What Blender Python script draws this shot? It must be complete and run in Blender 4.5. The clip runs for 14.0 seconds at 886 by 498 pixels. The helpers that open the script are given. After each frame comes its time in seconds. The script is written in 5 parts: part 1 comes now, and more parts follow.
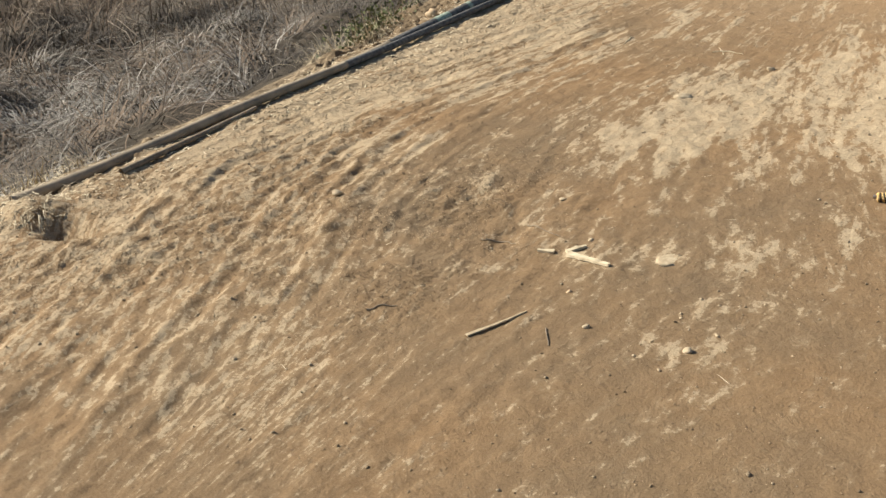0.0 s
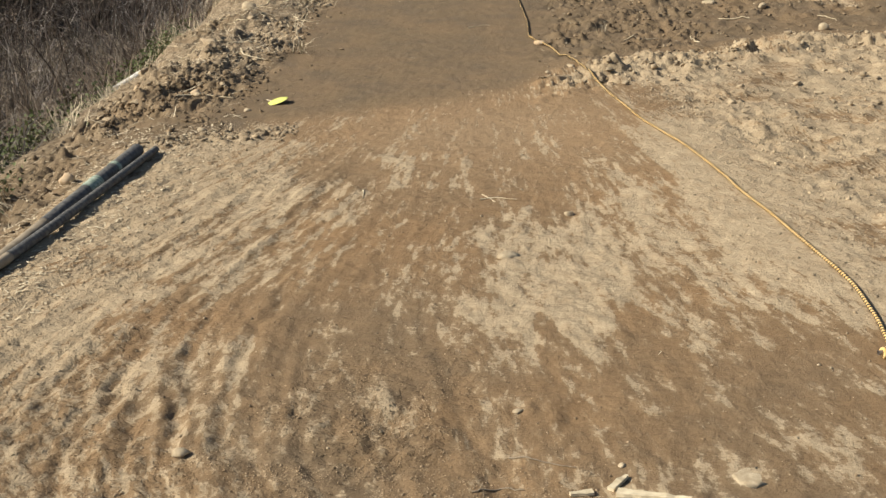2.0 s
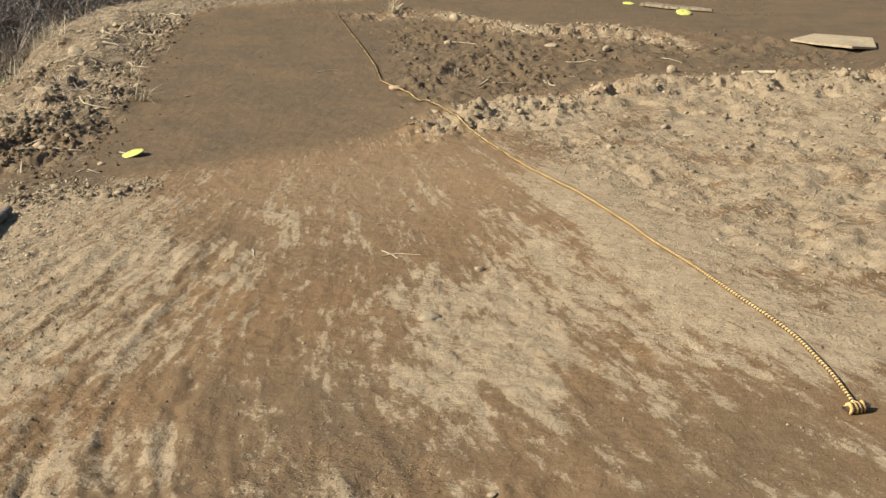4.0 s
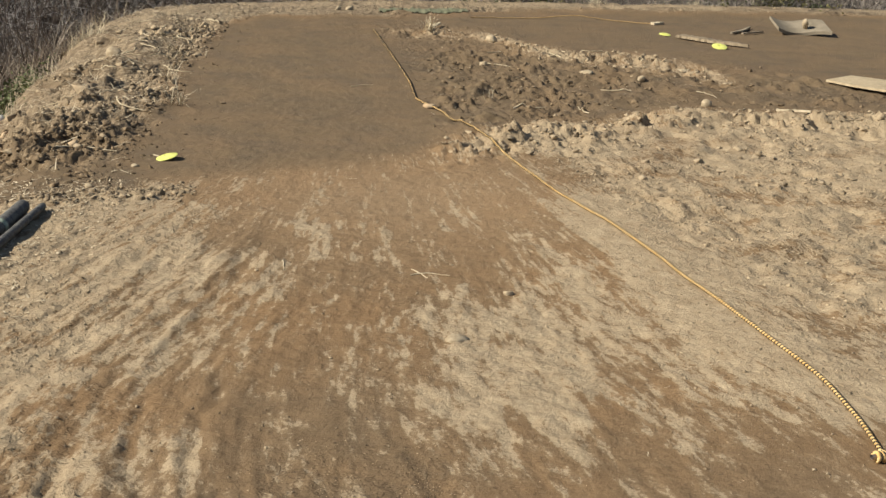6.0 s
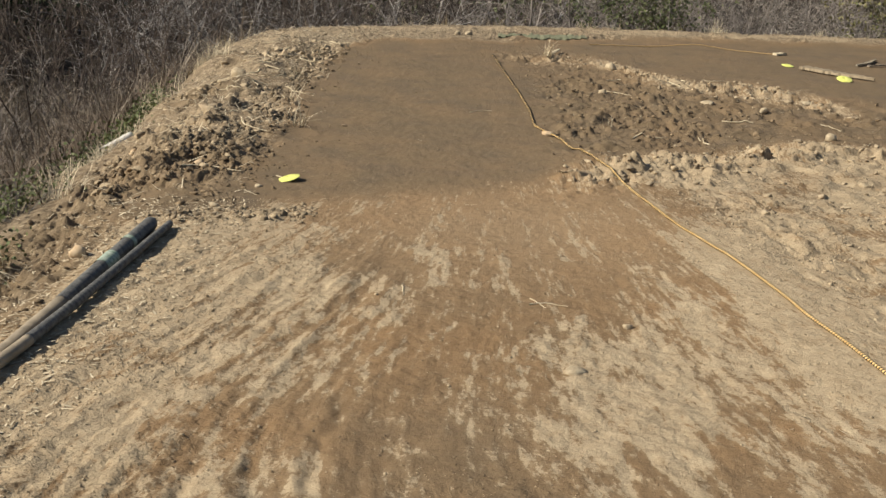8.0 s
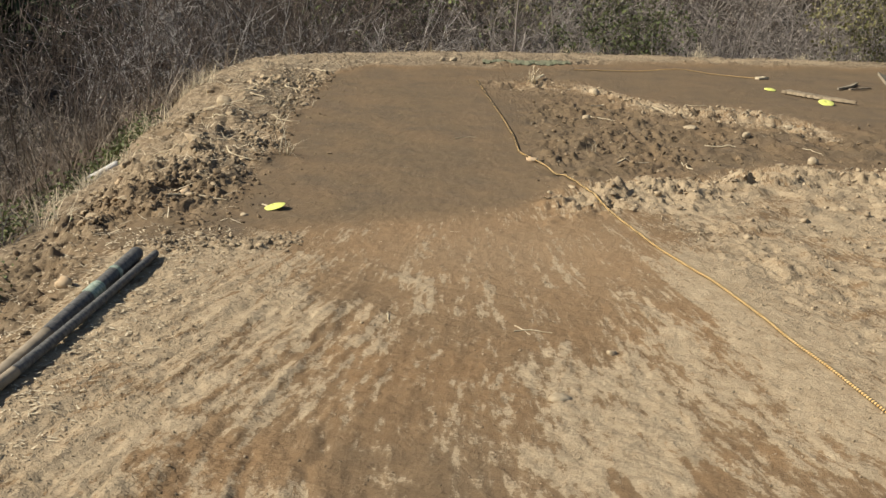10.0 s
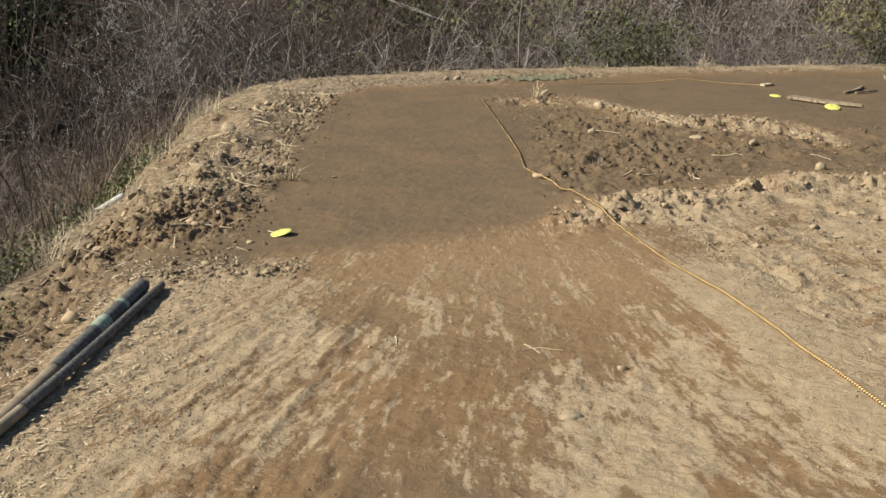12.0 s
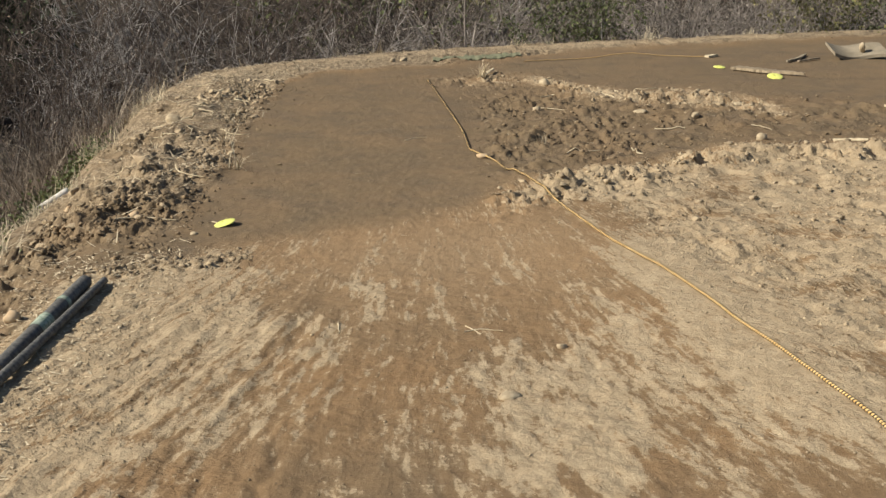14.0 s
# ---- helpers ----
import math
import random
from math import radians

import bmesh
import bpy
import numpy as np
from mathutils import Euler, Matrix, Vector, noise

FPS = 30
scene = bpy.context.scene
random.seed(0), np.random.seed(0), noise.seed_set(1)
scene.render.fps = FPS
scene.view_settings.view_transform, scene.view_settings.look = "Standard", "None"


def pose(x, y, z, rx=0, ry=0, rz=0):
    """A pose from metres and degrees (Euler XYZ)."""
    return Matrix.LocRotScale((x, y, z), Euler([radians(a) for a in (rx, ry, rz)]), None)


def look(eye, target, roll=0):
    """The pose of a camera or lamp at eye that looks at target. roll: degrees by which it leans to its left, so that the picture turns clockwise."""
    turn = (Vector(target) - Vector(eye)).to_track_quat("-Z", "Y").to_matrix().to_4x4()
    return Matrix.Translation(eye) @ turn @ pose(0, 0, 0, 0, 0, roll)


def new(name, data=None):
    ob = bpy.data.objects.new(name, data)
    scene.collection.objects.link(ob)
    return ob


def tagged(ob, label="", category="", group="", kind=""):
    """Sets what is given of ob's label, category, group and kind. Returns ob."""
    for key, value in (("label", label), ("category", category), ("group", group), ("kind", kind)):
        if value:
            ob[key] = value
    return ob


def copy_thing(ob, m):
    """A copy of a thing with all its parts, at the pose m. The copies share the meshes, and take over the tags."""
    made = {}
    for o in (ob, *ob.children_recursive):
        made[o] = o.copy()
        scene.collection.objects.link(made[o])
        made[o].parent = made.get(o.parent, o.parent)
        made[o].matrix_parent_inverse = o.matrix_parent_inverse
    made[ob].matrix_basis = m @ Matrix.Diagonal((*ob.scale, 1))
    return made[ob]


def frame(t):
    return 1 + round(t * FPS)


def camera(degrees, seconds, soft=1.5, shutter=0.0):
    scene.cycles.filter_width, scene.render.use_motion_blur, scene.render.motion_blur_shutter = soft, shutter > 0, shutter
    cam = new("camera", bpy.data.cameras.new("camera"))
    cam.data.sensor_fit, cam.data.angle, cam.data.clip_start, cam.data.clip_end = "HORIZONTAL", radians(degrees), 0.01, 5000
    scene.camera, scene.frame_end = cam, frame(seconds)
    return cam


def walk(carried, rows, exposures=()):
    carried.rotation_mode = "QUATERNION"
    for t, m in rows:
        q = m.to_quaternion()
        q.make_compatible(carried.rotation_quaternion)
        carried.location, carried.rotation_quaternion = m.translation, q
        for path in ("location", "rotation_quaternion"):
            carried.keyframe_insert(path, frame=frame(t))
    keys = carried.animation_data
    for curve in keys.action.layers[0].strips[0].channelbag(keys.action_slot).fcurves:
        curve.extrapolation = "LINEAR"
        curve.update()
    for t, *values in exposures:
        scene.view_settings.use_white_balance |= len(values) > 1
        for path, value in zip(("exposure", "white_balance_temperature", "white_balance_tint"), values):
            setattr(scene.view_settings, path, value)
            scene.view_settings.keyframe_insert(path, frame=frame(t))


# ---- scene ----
cam = camera(38, 14.0, soft=1.5)
# seconds, eye, way ahead, roll
PATH = [
    (0.0, (2.668, -1.188, 1.941), (-0.5143, 0.7502, -0.4155), -5.36),
    (0.5, (1.949, -0.878, 1.873), (-0.3985, 0.8348, -0.3798), -3.99),
    (1.0, (1.331, -0.698, 1.704), (-0.2665, 0.8934, -0.3615), -3.67),
    (1.5, (0.901, -0.481, 1.698), (-0.1609, 0.9272, -0.3382), -2.63),
    (2.0, (0.491, -0.359, 1.617), (-0.0647, 0.9416, -0.3304), -1.04),
    (2.5, (0.311, -0.149, 1.570), (-0.0835, 0.9375, -0.3378), -5.36),
    (3.0, (0.149, -0.085, 1.587), (0.0227, 0.9472, -0.3198), -2.28),
    (3.2, (0.079, -0.070, 1.575), (0.0724, 0.9501, -0.3033), -3.22),
    (5.3, (0.030, 0.009, 1.590), (0.0853, 0.9507, -0.2980), 3.99),
    (5.5, (0.016, -0.007, 1.584), (0.0863, 0.9513, -0.2960), 3.17),
    (6.0, (0.005, -0.010, 1.591), (0.0804, 0.9542, -0.2881), 3.30),
    (6.5, (0.004, -0.023, 1.587), (0.0603, 0.9465, -0.3170), 3.23),
    (7.0, (-0.008, -0.027, 1.586), (0.0446, 0.9470, -0.3181), 3.58),
    (7.5, (-0.032, -0.013, 1.604), (0.0160, 0.9566, -0.2909), 3.71),
    (8.0, (-0.048, -0.004, 1.611), (-0.0032, 0.9611, -0.2762), 3.78),
    (8.5, (-0.050, -0.009, 1.620), (0.0041, 0.9654, -0.2609), 4.45),
    (8.7, (-0.051, -0.009, 1.611), (0.0064, 0.9663, -0.2573), 4.33),
    (10.8, (-0.022, -0.042, 1.650), (0.0118, 0.9660, -0.2581), 2.62),
    (11.0, (-0.018, -0.037, 1.641), (0.0215, 0.9664, -0.2561), 2.56),
    (11.5, (-0.010, -0.020, 1.644), (0.0092, 0.9700, -0.2430), 1.63),
    (12.0, (-0.005, -0.001, 1.642), (-0.0058, 0.9696, -0.2447), 1.13),
    (12.5, (0.000, 0.000, 1.650), (0.0000, 0.9703, -0.2420), 1.10),
    (13.0, (0.015, -0.018, 1.664), (-0.0124, 0.9730, -0.2304), 1.06),
    (13.5, (0.041, -0.025, 1.665), (-0.0101, 0.9678, -0.2515), 0.94),
    (14.0, (0.088, -0.037, 1.677), (0.0241, 0.9651, -0.2606), -0.55),
]
walk(cam, [(t, look(e, Vector(e) + Vector(w), r)) for t, e, w, r in PATH], ((0.0, 0.80), (0.6, 0.76), (1.2, 0.66), (2.0, 0.55), (3.5, 0.49), (5.5, 0.39), (7.0, 0.41), (8.5, 0.42), (14.0, 0.43)))

# ---- light ----
SUN_TO = Vector((-0.86, -0.22, 0.66)).normalized()
world = bpy.data.worlds.new("world")
scene.world = world
world.use_nodes = True
wn = world.node_tree
sky = wn.nodes.new("ShaderNodeTexSky")
sky.sky_type, sky.sun_disc = "NISHITA", False
sky.sun_elevation = math.asin(SUN_TO.z)
sky.sun_rotation = math.atan2(SUN_TO.x, SUN_TO.y)
wn.links.new(sky.outputs[0], wn.nodes["Background"].inputs[0])
wn.nodes["Background"].inputs[1].default_value = 0.055
sun = new("sun", bpy.data.lights.new("sun", "SUN"))
sun.data.energy, sun.data.angle, sun.data.color = 5.0, radians(0.6), (1.0, 0.93, 0.80)
sun.matrix_world = look((0, 0, 30), Vector((0, 0, 30)) - SUN_TO)

# ---- noise on arrays ----


def hashed(ix, iy, seed):
    n = (ix.astype(np.int64) * 374761393 + iy.astype(np.int64) * 668265263 + seed * 1274126177) & 0xFFFFFFFF
    n = ((n ^ (n >> 13)) * 1103515245) & 0xFFFFFFFF
    n = ((n ^ (n >> 16)) * 2654435761) & 0xFFFFFFFF
    return (n >> 8) / float(1 << 24)


def vnoise(x, y, seed=0):
    """Smooth noise between 0 and 1."""
    ix, iy = np.floor(x), np.floor(y)
    u, v = x - ix, y - iy
    u, v = u * u * (3 - 2 * u), v * v * (3 - 2 * v)
    a, b = hashed(ix, iy, seed), hashed(ix + 1, iy, seed)
    c, d = hashed(ix, iy + 1, seed), hashed(ix + 1, iy + 1, seed)
    return (a * (1 - u) + b * u) * (1 - v) + (c * (1 - u) + d * u) * v


def fbm(x, y, seed=0, octaves=4, rough=0.5):
    x, y = np.asarray(x, float), np.asarray(y, float)
    total, size, amp = 0.0, 0.0, 1.0
    for n in range(octaves):
        c, s = math.cos(0.6 * n + 0.3), math.sin(0.6 * n + 0.3)
        total = total + amp * vnoise((x * c - y * s) * 2 ** n + 17.3 * n, (x * s + y * c) * 2 ** n - 9.1 * n, seed + n)
        size += amp
        amp *= rough
    return total / size


def streak(x, y, seed=0, octaves=3):
    """Noise drawn out along y."""
    total, size, amp = 0.0, 0.0, 1.0
    for n in range(octaves):
        total = total + amp * vnoise(x * 2 ** n + 5.7 * n, y * 2 ** n + 3.1 * n, seed + n)
        size += amp
        amp *= 0.55
    return total / size


def step(a, b, x):
    t = np.clip((x - a) / (b - a), 0, 1)
    return t * t * (3 - 2 * t)


def blob(x, y, cx, cy, rx, ry):
    return np.exp(-((x - cx) / rx) ** 2 - ((y - cy) / ry) ** 2)


# ---- the lie of the land ----
def edge_left(y):
    return np.interp(y, [-4, 2.2, 3.1, 3.9, 4.5, 5, 6.2, 7.3, 9.3, 11, 12.6, 14, 16], [-2.5, -2.05, -1.93, -1.90, -1.93, -1.98, -2.05, -2.1, -2.18, -2.2, -2.12, -2.0, -1.7])


def edge_far(x):
    return np.interp(x, [-4, -1.95, -1.2, 0.4, 1.45, 3.3, 4.5, 6.2, 12, 40], [12.4, 13.3, 14.15, 15.2, 15.6, 16.1, 16.4, 16.8, 18.5, 26])


def damp_near(x):
    return np.interp(x, [-1.4, -0.98, -0.55, 0.05, 0.37, 0.61, 1.09, 1.7, 2.4, 3.0, 6, 12], [6.1, 6.25, 6.5, 6.85, 7.1, 7.45, 7.8, 8.3, 8.85, 8.75, 9.2, 11])


def damp_far(x):
    return np.interp(x, [-1.3, -1.1, -0.86, 0.24, 2.0, 4.15, 8, 14], [11.5, 12.4, 13.0, 13.4, 14.7, 15.4, 16.2, 17.5])


def outside(x, y):
    """Metres beyond the rim of the bare plateau (negative on it)."""
    wob = 0.22 * (fbm(x * 1.7, y * 1.7, 40, 3) - 0.5)
    return np.maximum(edge_left(y) - x, (y - edge_far(x)) * 0.9) + wob


def fan(x, y):
    """Across the track, along lines that spread and then curl round towards its near end."""
    u = np.clip(4.0 - y, 0, 3.5)
    curl = 0.5 * (u - (1 - np.exp(-0.6 * u)) / 0.6) * step(1.0, 0.0, x)
    return (x - curl - 0.2) * np.exp(0.26 * (np.clip(y, 2.6, 8.0) - 4.0))


def rope_x(y):
    """The rope's line beside the track."""
    return np.interp(y, [3.2, 3.6, 4.2, 4.9, 5.6, 6.1, 6.8, 7.5], [1.6, 1.6, 1.5, 1.38, 1.23, 1.07, 0.93, 0.82])


# patches of pale dust and of bare brown earth: from, to, half width
PALE_MARKS = (
    (-0.20, 5.55, 0.03, 5.53, 0.06), (-0.07, 5.45, -0.05, 5.10, 0.05), (0.09, 5.08, 0.19, 5.10, 0.05), (0.34, 4.48, 0.33, 4.28, 0.035),
    (0.39, 4.06, 0.50, 4.06, 0.045), (0.23, 4.15, 0.27, 3.93, 0.02), (0.28, 3.74, 0.31, 3.60, 0.04), (0.43, 3.78, 0.47, 3.58, 0.05),
    (0.55, 3.68, 0.58, 3.58, 0.05), (0.79, 3.87, 0.81, 3.77, 0.04), (0.56, 4.52, 0.64, 4.50, 0.03), (0.67, 5.10, 0.75, 5.06, 0.03),
    (0.46, 5.57, 0.51, 5.55, 0.03),
)
NEAR_MARKS = (
    (-0.31, 3.63, -0.16, 3.65, 0.03), (0.06, 3.02, 0.17, 2.74, 0.05), (-0.14, 3.46, -0.05, 3.43, 0.05), (-0.36, 3.38, -0.37, 3.0, 0.025),
    (0.62, 2.47, 0.80, 2.42, 0.06), (0.95, 2.52, 1.09, 2.55, 0.055), (1.12, 2.52, 1.30, 2.58, 0.05), (1.30, 2.28, 1.48, 2.34, 0.05),
    (1.28, 1.95, 1.40, 2.03, 0.06), (0.36, 2.19, 0.62, 2.28, 0.035), (0.78, 2.92, 0.86, 2.90, 0.03), (1.18, 2.70, 1.32, 2.72, 0.05),
    (0.95, 2.62, 1.08, 2.60, 0.05), (1.10, 3.14, 1.16, 3.12, 0.025), (0.44, 2.93, 0.52, 2.88, 0.03),
)
BROWN_MARKS = (
    (0.88, 6.12, 1.03, 5.64, 0.05), (1.03, 5.64, 1.13, 5.23, 0.055), (1.13, 5.23, 1.06, 4.47, 0.045), (1.70, 5.98, 1.98, 5.94, 0.10),
    (0.85, 4.55, 0.95, 4.40, 0.04), (0.95, 4.25, 1.15, 4.12, 0.04), (-0.36, 4.90, -0.52, 4.42, 0.022), (-0.70, 4.55, -0.82, 4.28, 0.022),
    (1.35, 4.05, 1.50, 3.85, 0.05), (-0.95, 4.05, -1.15, 3.80, 0.025), (-0.42, 5.32, -0.20, 5.30, 0.06), (0.62, 4.22, 0.70, 4.10, 0.03),
    (-0.55, 3.68, -0.45, 3.45, 0.06),
)


# grooves left by wheels and water: from, to, half width
GROOVES = (
    (-0.57, 3.30, -0.47, 2.74, 0.020), (-0.73, 3.40, -0.72, 2.92, 0.022), (-0.62, 3.00, -0.57, 2.66, 0.016), (-0.86, 3.27, -0.88, 2.86, 0.024),
    (-0.39, 3.60, -0.37, 2.96, 0.016), (-0.96, 3.05, -0.92, 2.70, 0.020), (-0.76, 2.87, -0.68, 2.38, 0.020), (-0.50, 3.11, -0.36, 2.50, 0.014),
    (-0.20, 2.32, -0.37, 1.90, 0.018), (-1.10, 2.74, -0.90, 2.28, 0.022), (-1.07, 2.32, -0.93, 1.95, 0.020), (-0.60, 2.35, -0.75, 1.75, 0.018),
)


def marks(x, y, strokes):
    total = np.zeros_like(x)
    for x0, y0, x1, y1, w in strokes:
        near = np.abs(x - (x0 + x1) / 2) + np.abs(y - (y0 + y1) / 2) < 1.2
        px, py = x[near], y[near]
        k = np.clip(((px - x0) * (x1 - x0) + (py - y0) * (y1 - y0)) / ((x1 - x0) ** 2 + (y1 - y0) ** 2), 0, 1)
        d = np.hypot(px - x0 - k * (x1 - x0), (py - y0 - k * (y1 - y0)) * 0.8)
        total[near] = np.maximum(total[near], np.exp(-(d / (1.15 * w)) ** 2))
    return total


def quiet(x, y):
    """Stretches of the bank where the earth has slid smooth."""
    return step(0.54, 0.42, fbm(x * 1.5, y * 2.1, 9, 3)) * (1 - step(7.7, 6.9, y) * step(-2.1, -1.9, x))


def hollow_strip(x, y, w1):
    """The smooth damp hollow at the near end of the bank."""
    return step(0.46, 0.2, np.abs(y - 6.27 - 0.3 * (x + 1.2) + 0.5 * w1)) * step(-1.8, -1.6, x) * step(-0.85, -1.05, x)


def masks(x, y):
    """Soil by place: damp together with painted shade, dusty, cloddy and rutted."""
    w1 = fbm(x * 2.2, y * 2.2, 3, 4) - 0.5
    w2 = fbm(x * 6, y * 6, 11, 4) - 0.5
    on = step(0.25, -0.15, outside(x, y))
    near = y - damp_near(x) + 0.5 * w1
    damp_shade = step(-0.25, 0.35, near) * step(0.35, -0.35, y - damp_far(x) + 0.7 * w1)
    damp_shade = damp_shade * step(-1.32, -1.02, x + 0.3 * w1 + 0.12 * w2)
    ridge_a = np.exp(-((y - damp_near(x) + 0.28) / 0.34) ** 2) * step(0.45, 0.75, x)
    ry = np.interp(x, [1.2, 1.4, 1.73, 2.09, 2.56, 2.99, 3.2], [12.4, 12.18, 11.5, 11.2, 11.05, 10.7, 10.6])
    ridge_b = np.exp(-((y - ry + 0.3 * w1) / (0.40 + 0.16 * step(2.3, 2.7, x))) ** 2) * step(1.15, 1.4, x) * step(3.3, 3.0, x)
    end_a = blob(x, y, 0.85, 12.4, 0.45, 0.5)
    bank = step(-1.05, -1.3, x + 0.3 * w1) * step(5.7, 6.1, y) + step(-1.5, -1.75, x)
    bank = np.clip(bank + step(0.0, 0.5, y - damp_far(x) + 0.4 * w1), 0, 1)
    mid = step(0.45, 0.8, x - 0.1 * w1) * step(0.1, 0.6, near) * step(12.4, 11.2, y + 0.4 * (x - 1)) * step(4.6, 3.8, x)
    clod = np.clip(np.maximum.reduce([ridge_a, ridge_b, 0.8 * end_a, bank * 0.9, mid * 0.5]), 0, 1) * on
    damp_shade = damp_shade * (1 - 0.95 * np.clip(ridge_b * 1.2 + 0.8 * end_a, 0, 1)) * (1 - 0.8 * ridge_a)
    # two darker, uneven patches on the near track
    damp_shade = np.maximum(damp_shade, np.clip(1.25 * blob(x, y, 0.05, 2.95, 0.45, 0.75) + 0.8 * blob(x, y, 1.2, 3.0, 0.3, 0.3), 0, 1) * np.clip(0.75 + 1.6 * w1 + 0.6 * w2, 0, 0.8))
    # darker patches scattered over the bank, and the damp hollow at its near end
    damp_shade = np.maximum(damp_shade, bank * on * 0.7 * step(0.56, 0.68, fbm(x * 1.9, y * 1.5, 17, 4)) * step(13, 12, y))
    strip = hollow_strip(x, y, w1)
    damp_shade = np.maximum(damp_shade, np.clip(blob(x, y, -1.5, 6.9, 0.55, 0.8) * (0.95 + 2.4 * w1), 0, 0.85))
    damp_shade = np.maximum(damp_shade, 0.95 * strip)
    # shade in the dry ditch, put into the colour as dark soil
    damp_shade = np.maximum(damp_shade, 0.9 * ditch(x, y) * step(0.30, 0.46, fbm(x * 4, y * 3, 18, 4)))
    # near end: some damp, plus the lens's vignetting darkened into the soil
    damp_shade = np.maximum(damp_shade, (0.34 + 0.5 * w1) * step(3.5, 2.6, y) * step(-0.7, -0.1, x))
    # dust on the dry ground in front
    dry = step(0.25, -0.2, near) * on
    lb = np.interp(y, [1.2, 2.5, 3.3, 3.5, 3.9, 4.2, 4.4, 4.6, 5.0, 5.25, 5.55, 5.9, 6.3], [-0.6, -0.52, -0.58, -0.62, -0.53, -0.43, -0.37, -0.27, -0.28, -0.44, -0.46, -0.60, -0.80])
    rl = np.interp(y, [3.0, 3.4, 3.7, 4.2, 4.45, 4.55, 4.8, 5.1, 5.6, 6.0, 6.5, 7.0], [0.42, 0.33, 0.22, 0.27, 0.29, 0.45, 0.6, 0.66, 0.8, 0.9, 1.0, 0.9])
    rb = np.interp(x, [0.3, 0.42, 0.56, 0.75, 0.79, 0.84, 1.05, 1.18, 1.49, 1.75, 2.6], [3.3, 3.1, 3.26, 3.4, 3.65, 4.0, 4.02, 3.8, 3.6, 3.5, 3.6])
    rough_edge = 0.55 * w1 + 0.35 * w2
    left = step(0.32, -0.50, x - lb + rough_edge) * (0.62 + 0.38 * step(2.6, 3.4, y)) * step(0.6, 1.6, y)
    right = step(-0.18, 0.42, x - rl + rough_edge) * step(-0.34, 0.30, y - rb + rough_edge)
    body = np.maximum(left, right)
    bend = fan(x, y) + 0.03 * np.sin(y * 2.1) + 0.10 * w1
    s = 0.32 * streak(bend * 12, y * 1.7, 21, 4) + 0.44 * streak(bend * 30, y * 5.5, 27, 4) + 0.24 * fbm(bend * 9, y * 3.5, 25, 5, 0.65)
    off = x - rope_x(y)
    side = step(0.0, 0.3, off) * step(3.2, 3.8, y)
    s = s * (1 - side) + side * (0.12 + 0.86 * fbm(x * 2.2 - 0.5 * y, y * 3.4, 26, 6, 0.72))
    smooth_by_rope = np.exp(-(off / 0.22) ** 2) * step(3.4, 3.9, y) * step(6.4, 5.8, y)
    field = 0.45 + 0.10 * left + 3.4 * (0.4 + 0.6 * step(2.2, 3.2 + 0.9 * step(-0.2, -0.6, x), y)) * (s - 0.5) + 0.62 * (body - 0.5) + (0.5 + 2.0 * (s - 0.5)) * marks(x, y, PALE_MARKS) + 0.36 * marks(x, y, NEAR_MARKS) - 0.35 * marks(x, y, BROWN_MARKS) + 0.5 * smooth_by_rope
    field = field + 0.12 * step(-0.75, -1.15, x) * step(3.0, 3.8, y)
    dust = np.clip(field, 0, 1) * dry
    dust = np.maximum(dust, np.clip(ridge_a + 1.3 * ridge_b + 0.7 * end_a, 0, 1) * (0.78 + 1.2 * w2))
    dust = np.maximum(dust, (0.44 + 0.25 * w2) * step(0.35, -0.35, x + 0.5 * (y - 2.4) + 0.5 * w1) * step(3.6, 2.8, y) * step(0.4, 1.2, y))
    # less dust in the ditch too, so its painted shade stays dark
    dust = dust * (1 - 0.9 * strip) * (1 - 0.8 * ditch(x, y))
    lip = np.exp(-((outside(x, y) + 0.35) / 0.28) ** 2)
    dust = np.clip(np.maximum(dust, np.maximum(bank * 0.30 * (1 + 2.2 * w1), 0.8 * lip * (0.55 + 0.45 * step(11.5, 13, y))) * on * (0.8 + 1.8 * w2) * (1 - 0.85 * strip) * (1 - 0.7 * damp_shade)), 0, 1)
    clod = clod * (0.42 + 0.58 * step(0.40, 0.60, fbm(x * 2.6, y * 2.6, 8, 3))) * (1 - 0.6 * step(0.1, 0.7, y - damp_far(x)))
    clod = np.maximum(clod, 0.16 * blob(x, y, 0.25, 2.7, 0.35, 0.35) * (0.6 + 1.5 * w2))
    clod = np.maximum(clod, 0.15 * side * step(0.5, -0.2, near) * step(0.15, 0.6, off) * (0.5 + step(0.4, 0.6, fbm(x * 2.5, y * 2.5, 19, 3))))
    clod = clod * (1 - 0.9 * strip)
    clod = clod * (1 - 0.75 * bank * quiet(x, y))
    clod = np.maximum(clod, 0.3 * np.exp(-((y - 5.88 - 0.35 * (x + 1.2)) / 0.13) ** 2) * step(-1.5, -1.35, x) * step(-0.75, -0.95, x))
    rut = step(-0.05, -0.5, x - 0.3 * step(3.2, 2.4, y)) * step(6.2, 4.5, y) * step(-1.5, -1.2, x) + 0.28 * step(5.8, 4.6, y) * step(1.4, 0.9, x)
    return damp_shade, dust, clod, np.clip(rut, 0, 1), bank


def crumbly(x, y):
    """Where the surface is loose and broken."""
    n = fbm(x * 4, y * 3, 96, 4, 0.6)
    loose = step(0.75, 0.3, x) * step(3.7, 2.6, y) * step(1.3, 2.0, y) + 0.7 * step(-0.35, -0.8, x) * step(6.3, 5.8, y) + 0.6 * step(1.45, 1.7, x + 0.2 * (y - 4)) * step(3.2, 3.8, y)
    return np.clip(loose, 0, 1) * (0.2 + 0.8 * step(0.38, 0.6, n))


